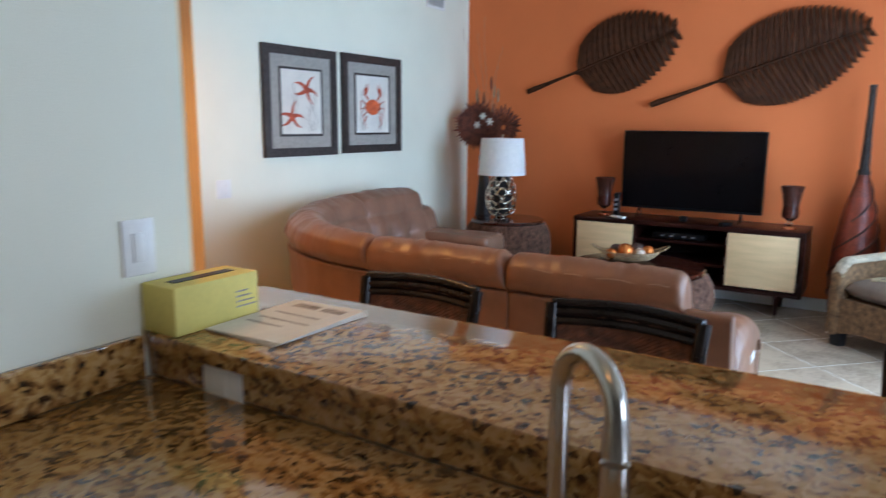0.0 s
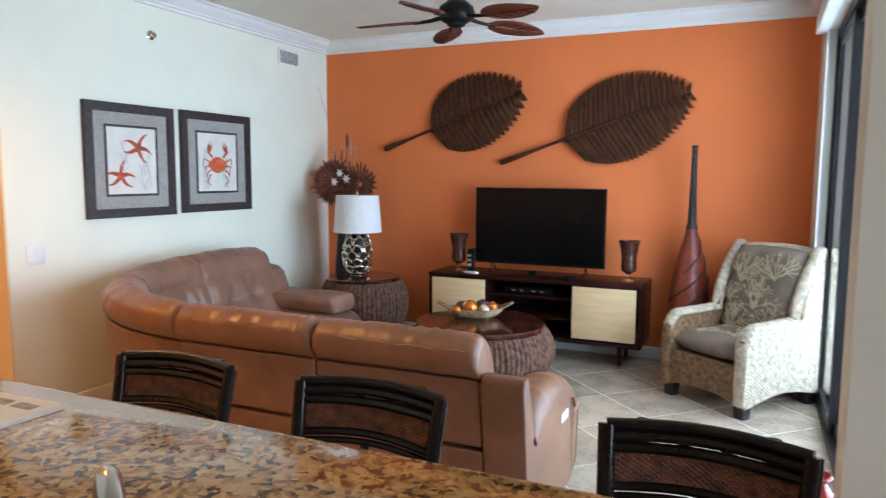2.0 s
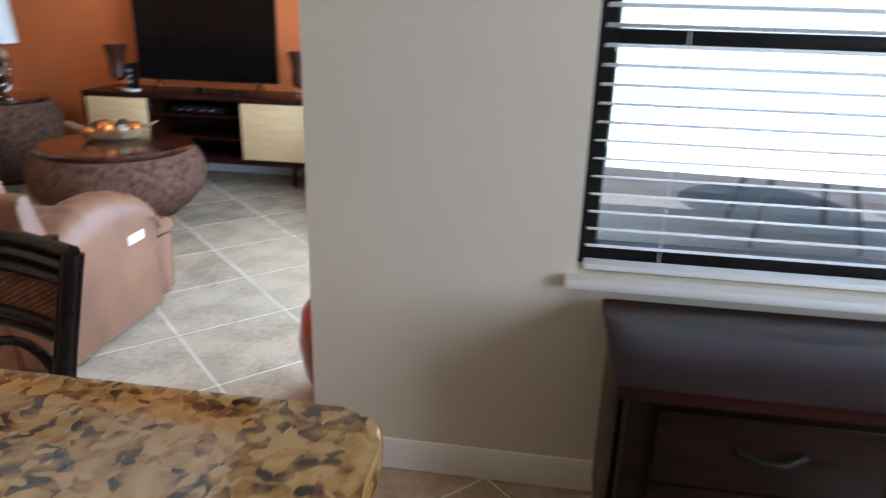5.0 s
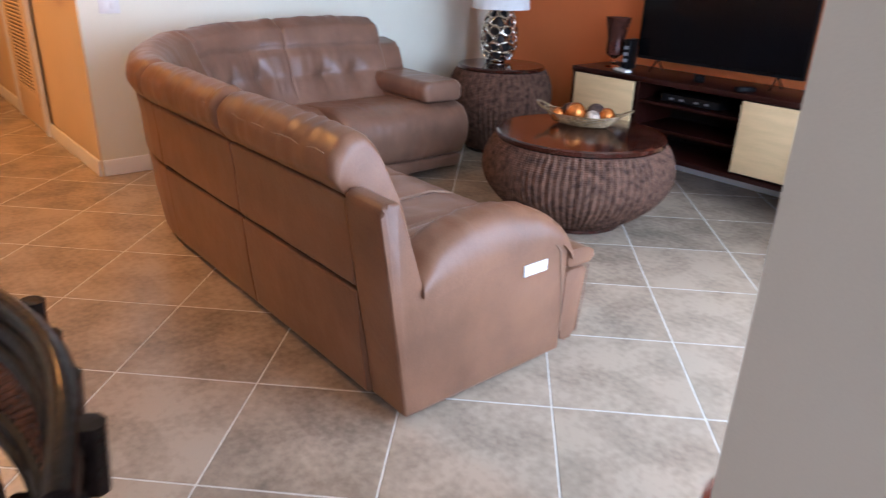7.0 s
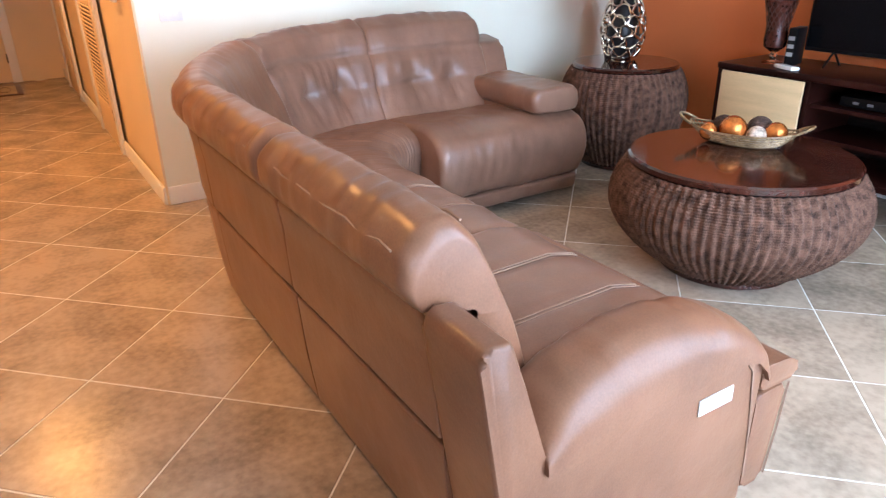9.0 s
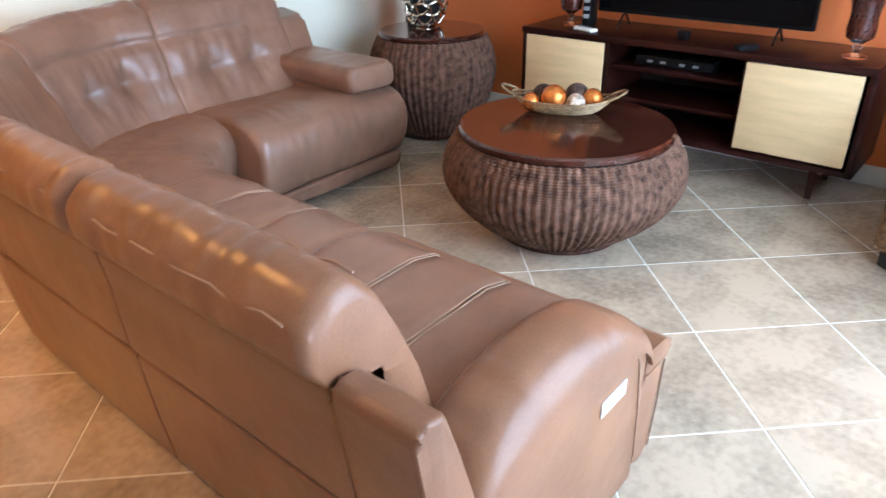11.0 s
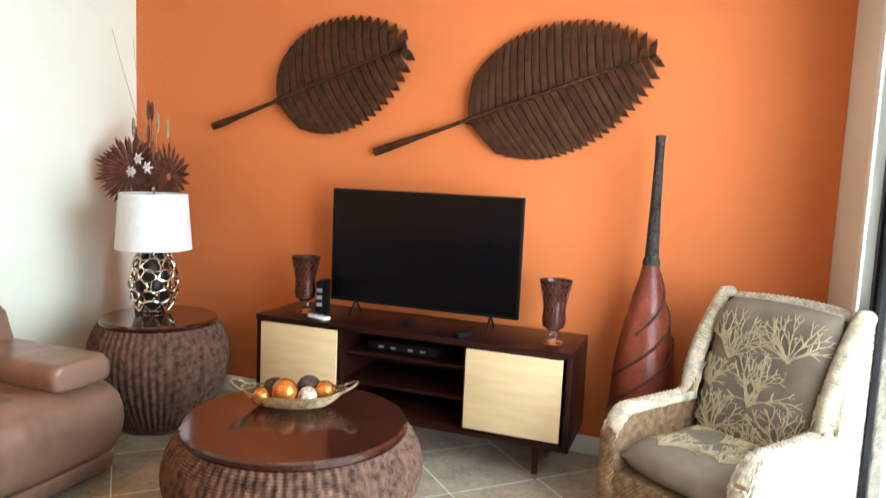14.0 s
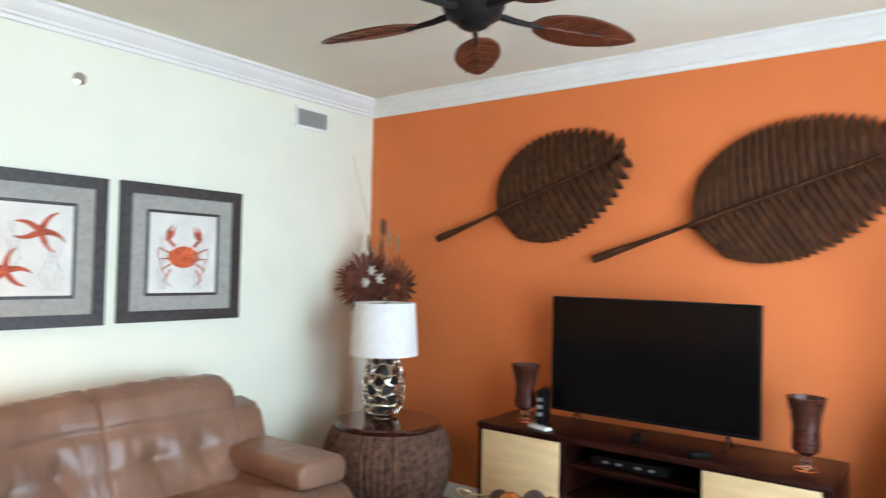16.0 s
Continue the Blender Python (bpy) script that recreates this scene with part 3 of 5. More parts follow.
wall_plate("wall_outlet", "white double wall outlet on the cream kitchen wall", pose(2.10, 3.465, 1.157, 0, 0, 90), 0.08, 0.125, 1, "outlet")
wall_plate("bar_outlet", "white electric outlet plate in the granite splash", pose(2.350, 3.4728, 0.899, 0, 0, 0), 0.117, 0.072, 1, "outlet")
thermo = thing("thermostat", "small beige thermostat on the hall wall", "thermostat", pose(-0.52, HALLY - 0.013, 1.085))
part("housing", box(-0.05, 0.05, -0.025, 0, -0.06, 0.06, 0.006), PLASTICW, thermo)
part("display", box(-0.03, 0.03, -0.027, -0.0252, -0.005, 0.035), GREYMETAL, thermo)

# ---- sectional sofa ----
BY, XA, XM, XC = 5.33, 2.865, 2.10, 1.32   # back line of the long side; its joints


def arc_path(i0, i1):
    """Back line of the sofa's corner, from the long side round to the white wall."""
    return [(XC - (XC - 0.12) * math.sin(math.pi / 2 * i / 14), 6.38 - (6.38 - BY) * math.cos(math.pi / 2 * i / 14)) for i in range(i0, i1 + 1)]


sofa = thing("sectional_sofa", "taupe leather corner sofa with tufted backs and padded headrests", "sofa")
# outlines of (inwards from the back line, height)
P_PANEL = rounded([(0.0, 0.41), (0.05, 0.41), (0.05, 0.69), (-0.062, 0.69), (-0.05, 0.60), (-0.042, 0.415)], 0.014)
P_LOWER = rounded([(0.0, 0.03), (0.06, 0.03), (0.06, 0.397), (-0.034, 0.397), (-0.02, 0.2)], 0.012)
P_LONG = rounded([(-0.07, 0.70), (-0.108, 0.75), (-0.105, 0.815), (-0.055, 0.862), (0.0, 0.872), (0.05, 0.83), (0.09, 0.75), (0.14, 0.62), (0.18, 0.50), (0.23, 0.40), (0.2, 0.34), (0.03, 0.34), (0.03, 0.68)], 0.02, 3)
P_WALL = rounded([(-0.03, 0.70), (-0.05, 0.78), (0.0, 0.87), (0.09, 0.925), (0.18, 0.935), (0.27, 0.895), (0.315, 0.78), (0.37, 0.62), (0.42, 0.50), (0.47, 0.42), (0.44, 0.34), (0.05, 0.34), (0.05, 0.68)], 0.02, 3)
P_MID = [tuple(Vector(u).lerp(Vector(v), 0.5)) for u, v in zip(P_LONG, P_WALL)]
P_SEAT = rounded([(0.12, 0.20), (0.78, 0.20), (0.805, 0.36), (0.77, 0.425), (0.66, 0.455), (0.42, 0.448), (0.12, 0.43)], 0.04)
P_FOOT = rounded([(0.06, 0.05), (0.77, 0.05), (0.785, 0.21), (0.06, 0.21)], 0.02)
LONG_A, LONG_B = [(XA, BY), (XM + 0.004, BY)], [(XM - 0.004, BY), (XC, BY)]
CORNER_A, CORNER_B, WALL = arc_path(0, 7), arc_path(7, 14), [(0.12, 6.385), (0.12, 7.11)]


def seam(name, pts, material=None, r=0.0028):
    return part(name, tube(pts, r, 5), material or STITCH, sofa)


for k, (path, p0, p1) in enumerate(((LONG_A, P_LONG, P_LONG), (LONG_B, P_LONG, P_LONG), (CORNER_A, P_LONG, P_MID), (CORNER_B, P_MID, P_WALL), (WALL, P_WALL, P_WALL))):
    run = sum((Vector(q) - Vector(p)).length for p, q in zip(path, path[1:]))
    back = [path[0], (0.12, 7.24)] if path is WALL else path
    part("back_panel", swept(P_PANEL, back, 0.010, 3, 0.003, k), LEATHER, sofa)
    part("lower_panel", swept(P_LOWER, back, 0.005, 2, 0.002, k), LEATHER, sofa)
    tufts = [(run * f, 0.60) for f in (0.34, 0.67)] if k >= 3 else []
    part("back_cushion", swept(p0, path, 0.05, 7, 0.012, k, tufts, [(0.765, 0.016), (0.60, 0.006)] if k >= 3 else [], (), 0.008, p1), LEATHER_IN if k >= 3 else LEATHER, sofa,
         "tufted back cushion with padded headrest" if k >= 3 else "padded back cushion with stitched top", 75)
    part("base", swept(P_FOOT, path, 0.01, 2), LEATHER_IN, sofa)
    cuts = [run / 3, run * 2 / 3] if k < 2 else []
    part("seat", swept(P_SEAT, path, 0.035, 5, 0.010, k + 9, (), (), cuts, 0.005), LEATHER_IN, sofa, "", 75)
    for g in cuts:
        x = path[0][0] - g
        for d in (-0.007, 0.007):
            seam("seat_seam", [(x + d, BY + y, z) for y, z in ((0.30, 0.433), (0.42, 0.438), (0.55, 0.441), (0.66, 0.444), (0.76, 0.42), (0.80, 0.37))])
    if k < 2:
        x0, x1 = path[0][0] - 0.05, path[1][0] + 0.05
        # stitched edges of the headrest and the join of the two back panels
        seam("edge_seam", [(x0 + (x1 - x0) * i / 14, BY - 0.100 + 0.003 * math.sin(i * 2.1), 0.812 + 0.004 * math.sin(i * 1.7)) for i in range(15)])
        seam("edge_seam", [(x0 + (x1 - x0) * i / 14, BY + 0.043 + 0.003 * math.sin(i * 1.9), 0.838 + 0.004 * math.sin(i * 2.3)) for i in range(15)])
# dark tubes put in the shade under the headrests and between the back panels
for z_, o in ((0.70, -0.02), (0.403, -0.024)):
    seam("panel_gap", [(XA - 0.09, BY + o + 0.006, z_), (XM, BY + o, z_), (XC, BY + o, z_)] + [(x + 0.01, y + 0.01, z_) for x, y in arc_path(1, 14)], GAPSHADE, 0.006)
# end cap stitching of the long back cushion
for y0, y1, z0, z1 in ((-0.092, -0.055, 0.80, 0.715), (0.055, 0.15, 0.80, 0.56)):
    seam("end_seam", [(XA - 0.018, BY + y0 + (y1 - y0) * f, z0 + (z1 - z0) * f) for f in (0, 0.33, 0.67, 1)])
# arm of the long side: rear post and low side panel in one leather skin
side = rounded([(5.342, 0.03), (5.252, 0.70), (5.265, 0.722), (5.318, 0.722), (5.352, 0.60), (5.40, 0.445), (5.43, 0.425), (5.55, 0.45), (5.75, 0.475), (5.92, 0.482), (6.0, 0.465), (6.022, 0.42), (6.03, 0.03)], 0.016, 3)
part("arm", plate(side, XA + 0.008, 3.05, 0.012, "x"), LEATHER, sofa)
PAD = [(5.395, 0.44, 0.475), (5.44, 0.432, 0.53), (5.50, 0.442, 0.565), (5.58, 0.456, 0.592), (5.68, 0.468, 0.606), (5.78, 0.476, 0.602), (5.86, 0.481, 0.585), (5.93, 0.481, 0.558), (5.99, 0.465, 0.52), (6.025, 0.43, 0.478), (6.04, 0.40, 0.44)]
bm = bmesh.new()
rings = []
for i in range((len(PAD) - 1) * 5 + 1):
    f, j = (i % 5) / 5, min(i // 5, len(PAD) - 2)
    if i == (len(PAD) - 1) * 5:
        f = 1.0
    y, zs, zt = (PAD[j][n_] * (1 - f) + PAD[j + 1][n_] * f for n_ in range(3))
    ring = []
    for q in range(27):
        a = math.pi * q / 26
        cx, sz = math.cos(a), max(0.0, math.sin(a)) ** 0.7
        x = 2.958 + 0.104 * abs(cx) ** 0.7 * (1 if cx > 0 else -1)
        w = 0.007 * noise.noise(Vector((x * 7, y * 30, 3.0))) * sz + 0.005 * noise.noise(Vector((x * 5 + 4, y * 9, 1.0)))
        ring.append(bm.verts.new((x, y, zs - 0.02 + (zt - zs + 0.02) * sz + w)))
    rings.append(ring)
for a, b in zip(rings, rings[1:]):
    for i in range(26):
        bm.faces.new((a[i], a[i + 1], b[i + 1], b[i]))
    bm.faces.new((a[0], b[0], b[-1], a[-1]))
bm.faces.new(rings[0])
bm.faces.new(rings[-1][::-1])
part("arm_pad", bm, LEATHER, sofa, "pleated padded arm top", 75)
seam("arm_seam", [(3.056, y, zs - 0.012) for y, zs, zt in PAD[1:-1]])
seam("arm_seam", [(3.0515, 5.94 + 0.09 * f, 0.475 - 0.43 * f ** 3) for f in (0, 0.5, 0.8, 0.95)])
seam("post_seam", [(3.046, 5.262 + 0.066 * f, 0.70 - 0.5 * f) for f in (0, 0.3, 0.6, 1)])
# the plate's white stands for glare on it
part("recliner_button", box(3.050, 3.055, 5.81, 5.92, 0.372, 0.412, 0.002), PLASTICW, sofa, "satin recliner release plate, white as in glare")
part("footrest", plate(rounded([(6.035, 0.055), (6.115, 0.055), (6.145, 0.33), (6.035, 0.33)], 0.02), XM + 0.02, 3.045, 0.010, "x"), LEATHER, sofa)
part("footrest_cap", plate(rounded([(6.03, 0.345), (6.165, 0.342), (6.18, 0.375), (6.13, 0.405), (6.03, 0.412)], 0.018), XM + 0.02, 3.05, 0.008, "x"), LEATHER, sofa)
seam("foot_seam", [(3.047, 6.12, 0.07), (3.047, 6.14, 0.20), (3.047, 6.15, 0.33)])
# arm of the wall side
part("arm", plate(rounded([(0.14, 0.04), (0.86, 0.04), (0.88, 0.5), (0.14, 0.5)], 0.03), 7.03, 7.31, 0.02, "y"), LEATHER_IN, sofa)
part("post", plate(rounded([(0.10, 0.05), (0.45, 0.05), (0.50, 0.50), (0.40, 0.76), (0.22, 0.79), (0.12, 0.74)], 0.03), 7.10, 7.27, 0.02, "y"), LEATHER_IN, sofa, "padded end post of the back")
part("arm_pad", swept(rounded([(-0.02, 0.47), (0.28, 0.47), (0.30, 0.56), (0.27, 0.60), (0.02, 0.605), (-0.02, 0.565)], 0.04), [(0.42, 7.29), (1.05, 7.29)], 0.04, 5, 0.008, 3, pleat=0.004), LEATHER_IN, sofa, "padded arm top", 75)
part("seat_front", swept(rounded([(0, 0.12), (0.24, 0.12), (0.285, 0.24), (0.29, 0.34), (0.25, 0.43), (0.12, 0.475), (-0.25, 0.455), (-0.25, 0.36)], 0.06), [(0.83, 6.40), (0.83, 7.33)], 0.05, 6, 0.010, 2, pleat=0.012), LEATHER_IN, sofa, "puffed front of the end seat", 75)
part("footrest", swept(rounded([(0, 0.045), (0.235, 0.045), (0.25, 0.125), (0, 0.13)], 0.02), [(0.83, 6.46), (0.83, 7.30)], 0.02, 3, 0.004, pleat=0.005), LEATHER_IN, sofa)

# ---- woven drum tables ----
def drum(name, label, cx, cy, prof, top_r, top_z, thick, rows, waves, base_r):
    t = thing(name, label, "table", pose(cx, cy, 0))
    # black body behind the strands stands for the shade between them
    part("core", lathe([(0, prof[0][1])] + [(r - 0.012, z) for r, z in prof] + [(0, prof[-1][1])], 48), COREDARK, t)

    def surface(u, v):
        s = v * (len(prof) - 1)
        i = min(int(s), len(prof) - 2)
        f = s - i
        r = prof[i][0] * (1 - f) + prof[i + 1][0] * f
        z = prof[i][1] * (1 - f) + prof[i + 1][1] * f
        a = 2 * math.pi * u
        d = Vector((math.cos(a), math.sin(a), 0))
        dr, dz = prof[i + 1][0] - prof[i][0], prof[i + 1][1] - prof[i][1]
        nrm = (d * dz - Vector((0, 0, dr))).normalized()
        return d * r + Vector((0, 0, z)), nrm
    w = part("weave", weave(surface, rows, waves, 0.0052, 0.0055, 4, 0, closed=True, per=4), WICKER_D, t, "twisted seagrass weave", 70)
    tagged(w, kind="stuff")
    part("foot_ring", lathe([(0, 0.0), (base_r, 0.0), (base_r + 0.012, 0.008), (base_r + 0.012, 0.026), (base_r, 0.034), (0, 0.034)], 48), MAHOG, t)
    part("tabletop", lathe([(0, top_z - thick), (top_r - 0.012, top_z - thick), (top_r, top_z - thick + 0.006), (top_r, top_z - 0.008), (top_r - 0.009, top_z), (0, top_z)], 64), MAHOG, t, "polished mahogany round top", 30)
    return t


def bulge(r0, rm, r1, z0, zm, z1, n=18):
    out = []
    for i in range(n + 1):
        z = z0 + (z1 - z0) * i / n
        if z < zm:
            f = (zm - z) / (zm - z0)
            r = rm - (rm - r0) * f ** 1.9
        else:
            f = (z - zm) / (z1 - zm)
            r = rm - (rm - r1) * f ** 2.2
        out.append((r, z))
    return out


drum("coffee_table", "round woven seagrass coffee table with polished wooden top", 2.11, 7.21, bulge(0.27, 0.505, 0.44, 0.03, 0.30, 0.455), 0.445, 0.49, 0.034, 44, 88, 0.262)
drum("end_table", "tall woven seagrass drum end table beside the sofa", 0.74, 7.95, bulge(0.235, 0.375, 0.315, 0.03, 0.40, 0.59), 0.315, 0.62, 0.03, 54, 60, 0.225)

# ---- basket with balls on the coffee table ----
bx, by, bz, brz = 2.02, 7.33, 0.4905, radians(18)
basket = thing("decor_basket", "oval gold wire basket with looped handles on the coffee table", "basket", pose(bx, by, bz, 0, 0, 24))
for k in range(7):
    f = k / 6
    rx, ry, z = 0.12 + 0.10 * f ** 0.8, 0.05 + 0.06 * f ** 0.8, 0.004 + 0.055 * f ** 1.4
    pts = [(rx * math.cos(a), ry * math.sin(a), z + 0.022 * f * math.cos(a) ** 4) for a in (2 * math.pi * i / 48 for i in range(48))]
    part("ring", tube(pts, 0.0045, 5, None, True), BASKET, basket)
bm = bmesh.new()
for i in range(36):
    a = 2 * math.pi * i / 36
    pts = []
    for k in range(7):
        f = k / 6
        pts.append(((0.12 + 0.10 * f ** 0.8) * math.cos(a), (0.05 + 0.06 * f ** 0.8) * math.sin(a), 0.004 + 0.055 * f ** 1.4 + 0.022 * f * math.cos(a) ** 4))
    tube(pts, 0.003, 4, bm)
tagged(part("ribs", bm, BASKET, basket), kind="stuff")
part("bottom", lathe([(0, 0.0), (0.1, 0.0), (0.1, 0.004), (0, 0.004)], 32), BASKET, basket).scale = (1.15, 0.55, 1)
for s in (-1, 1):
    part("handle", tube([(s * (0.205 + 0.06 * math.sin(math.pi * i / 10)), 0.05 * math.cos(math.pi * i / 10), 0.075 + 0.03 * math.sin(math.pi * i / 10)) for i in range(11)], 0.006), BASKET, basket)
ORB = (("copper_ball", "shiny copper orange decor ball in the basket", COPPER, ((-0.13, -0.045, 0.038), (-0.035, -0.03, 0.056), (0.125, 0.02, 0.046))),
       ("twig_ball", "dark brown twig decor ball in the basket", TWIG, ((-0.09, 0.045, 0.046), (0.055, 0.055, 0.05))),
       ("patterned_ball", "pale patterned decor ball in the basket", PALEBALL, ((0.06, -0.035, 0.04),)))
for nm, lab, mt, spots in ORB:
    for dx, dy, r in spots:
        p = basket.matrix_world @ Vector((dx, dy, 0.012 + r))
        o = thing(nm, lab, "ball", Matrix.Translation(p), "balls in the basket")
        bm = ball(r, 0, 0, 0, 24, 14)
        if mt is TWIG:
            for k in range(26):
                q = Euler((random.uniform(0, 6), random.uniform(0, 6), random.uniform(0, 6))).to_matrix()
                tube([q @ Vector((r * math.cos(a), r * math.sin(a), 0)) for a in (2 * math.pi * i / 20 for i in range(20))], 0.0028, 4, bm, True)
        part("sphere", bm, mt, o, smooth=60)

# ---- media console, television and what stands on it ----
con = thing("media_console", "dark espresso media console with pale maple doors and open shelves", "console", pose(2.18, 8.29, 0))
W, D0, D1, ZT, ZB = 0.88, -0.21, 0.24, 0.675, 0.185
part("top", box(-W, W, D0 - 0.012, D1, ZT - 0.032, ZT, 0.004), ESPRESSO, con)
part("bottom", box(-W + 0.03, W - 0.03, D0 + 0.004, D1, ZB, ZB + 0.03, 0.003), ESPRESSO, con)
for s in (-1, 1):
    a, b = sorted((s * W, s * (W - 0.03)))
    part("side_panel", box(a, b, D0, D1, ZB, ZT - 0.0325, 0.003), ESPRESSO, con)
for x in (-0.365, 0.345):
    part("divider", box(x - 0.011, x + 0.011, D0 + 0.02, D1 - 0.01, ZB + 0.0305, ZT - 0.0325), ESPRESSO, con)
part("back", box(-W + 0.03, W - 0.03, D1 - 0.01, D1 - 0.002, ZB + 0.0305, ZT - 0.0325), COREDARK, con)
for z in (0.36, 0.52):
    part("shelf", box(-0.354, 0.334, D0 + 0.04, D1 - 0.011, z - 0.009, z + 0.009), ESPRESSO, con)
for x0, x1 in ((-0.845, -0.372), (0.353, 0.836)):
    part("door", box(x0, x1, D0 - 0.014, D0 + 0.003, 0.232, 0.637, 0.003), MAPLE, con, "pale maple veneer door")
for x in (-0.71, 0.71):
    for y in (D0 + 0.08, D1 - 0.07):
        part("leg", lathe([(0, 0), (0.012, 0.0), (0.014, 0.02), (0.02, 0.17), (0.02, ZB), (0, ZB)], 14, x, y), ESPRESSO, con)
        part("caster", lathe([(0, 0.0), (0.014, 0.0), (0.017, 0.01), (0.017, 0.03), (0, 0.034)], 14, x, y), CHROME, con)

tv = thing("television", "large black flat television on two small feet on the console", "television", pose(2.168, 8.335, 0))
part("bezel", box(-0.552, 0.552, 0.0, 0.035, 0.748, 1.385, 0.005), BLACKPLASTIC, tv)
part("screen", box(-0.540, 0.540, -0.0015, -0.0003, 0.768, 1.373), SCREEN, tv, "dark switched-off glossy screen", None)
part("rear_housing", box(-0.4, 0.4, 0.0353, 0.07, 0.78, 1.2, 0.01), BLACKPLASTIC, tv)
for s in (-1, 1):
    part("foot", tube([(s * 0.40, 0.09, 0.680), (s * 0.40, 0.02, 0.755), (s * 0.40, -0.06, 0.680)], 0.006), BLACKPLASTIC, tv)


def hurricane(x, y):
    t = thing("candle_holder", "amber mosaic glass hurricane candle holder on a clear foot", "candle holder", pose(x, y, ZT + 0.0005), "candle holders beside the television")
    part("foot", lathe([(0, 0), (0.05, 0), (0.052, 0.006), (0.02, 0.014), (0.012, 0.03), (0.022, 0.042), (0.012, 0.054), (0.03, 0.066), (0, 0.068)], 28), CLEAR, t, "clear turned glass foot")
    part("cup", lathe([(0.03, 0.0685), (0.055, 0.085), (0.06, 0.12), (0.053, 0.19), (0.062, 0.26), (0.083, 0.318), (0.079, 0.318), (0.058, 0.26), (0.049, 0.19), (0.056, 0.12), (0.05, 0.09), (0.0, 0.082)], 36), AMBER, t, "amber brown mosaic cup")
    bm = bmesh.new()
    for k in range(16):
        for d in (1, -1):
            pts = []
            for i in range(9):
                z = 0.155 + 0.155 * i / 8
                r = 0.0545 + max(0, z - 0.19) * 0.21
                a = 2 * math.pi * k / 16 + d * i * 0.16
                pts.append((r * math.cos(a), r * math.sin(a), z))
            tube(pts, 0.0013, 4, bm)
    tagged(part("lattice", bm, DARKSTRAP, t), kind="stuff")
    return t


hurricane(1.50, 8.25)
hurricane(2.925, 8.25)
modem = thing("router_box", "upright black router box beside the television", "router", pose(1.60, 8.28, ZT + 0.0005, 0, 0, 12))
part("housing", box(-0.022, 0.022, -0.07, 0.07, 0, 0.19, 0.006), BLACKPLASTIC, modem)
for k in range(3):
    part("grille", box(-0.016, 0.016, -0.0715, -0.0702, 0.05 + k * 0.04, 0.07 + k * 0.04), GREYMETAL, modem)
rem = thing("remote_control", "white remote control lying on the console", "remote", pose(1.66, 8.135, ZT + 0.0005, 0, 0, 70))
part("case", box(-0.025, 0.025, -0.07, 0.07, 0, 0.018, 0.006), PLASTICW, rem)
for i in range(6):
    part("button", box(-0.012, 0.012, -0.05 + i * 0.018, -0.04 + i * 0.018, 0.0182, 0.0205), GREYMETAL, rem)
rem = thing("black_remote", "black remote control lying on the console", "remote", pose(2.50, 8.13, ZT + 0.0005, 0, 0, -30))
part("case", box(-0.024, 0.024, -0.055, 0.055, 0, 0.03, 0.009), BLACKPLASTIC, rem)
cm = thing("sensor_box", "small black sensor box under the television", "sensor", pose(2.17, 8.2, ZT + 0.0005))
part("housing", box(-0.03, 0.03, -0.02, 0.02, 0, 0.045, 0.01), BLACKPLASTIC, cm)
bx_ = thing("cable_box", "black cable receiver on the console shelf", "receiver", pose(2.14, 8.30, 0.5295))
part("case", box(-0.2, 0.2, -0.12, 0.12, 0.004, 0.05, 0.004), BLACKPLASTIC, bx_)
for x in (-0.12, -0.05, 0.05, 0.12):
    part("button", box(x - 0.014, x + 0.014, -0.1235, -0.1205, 0.02, 0.032), GREYMETAL, bx_)

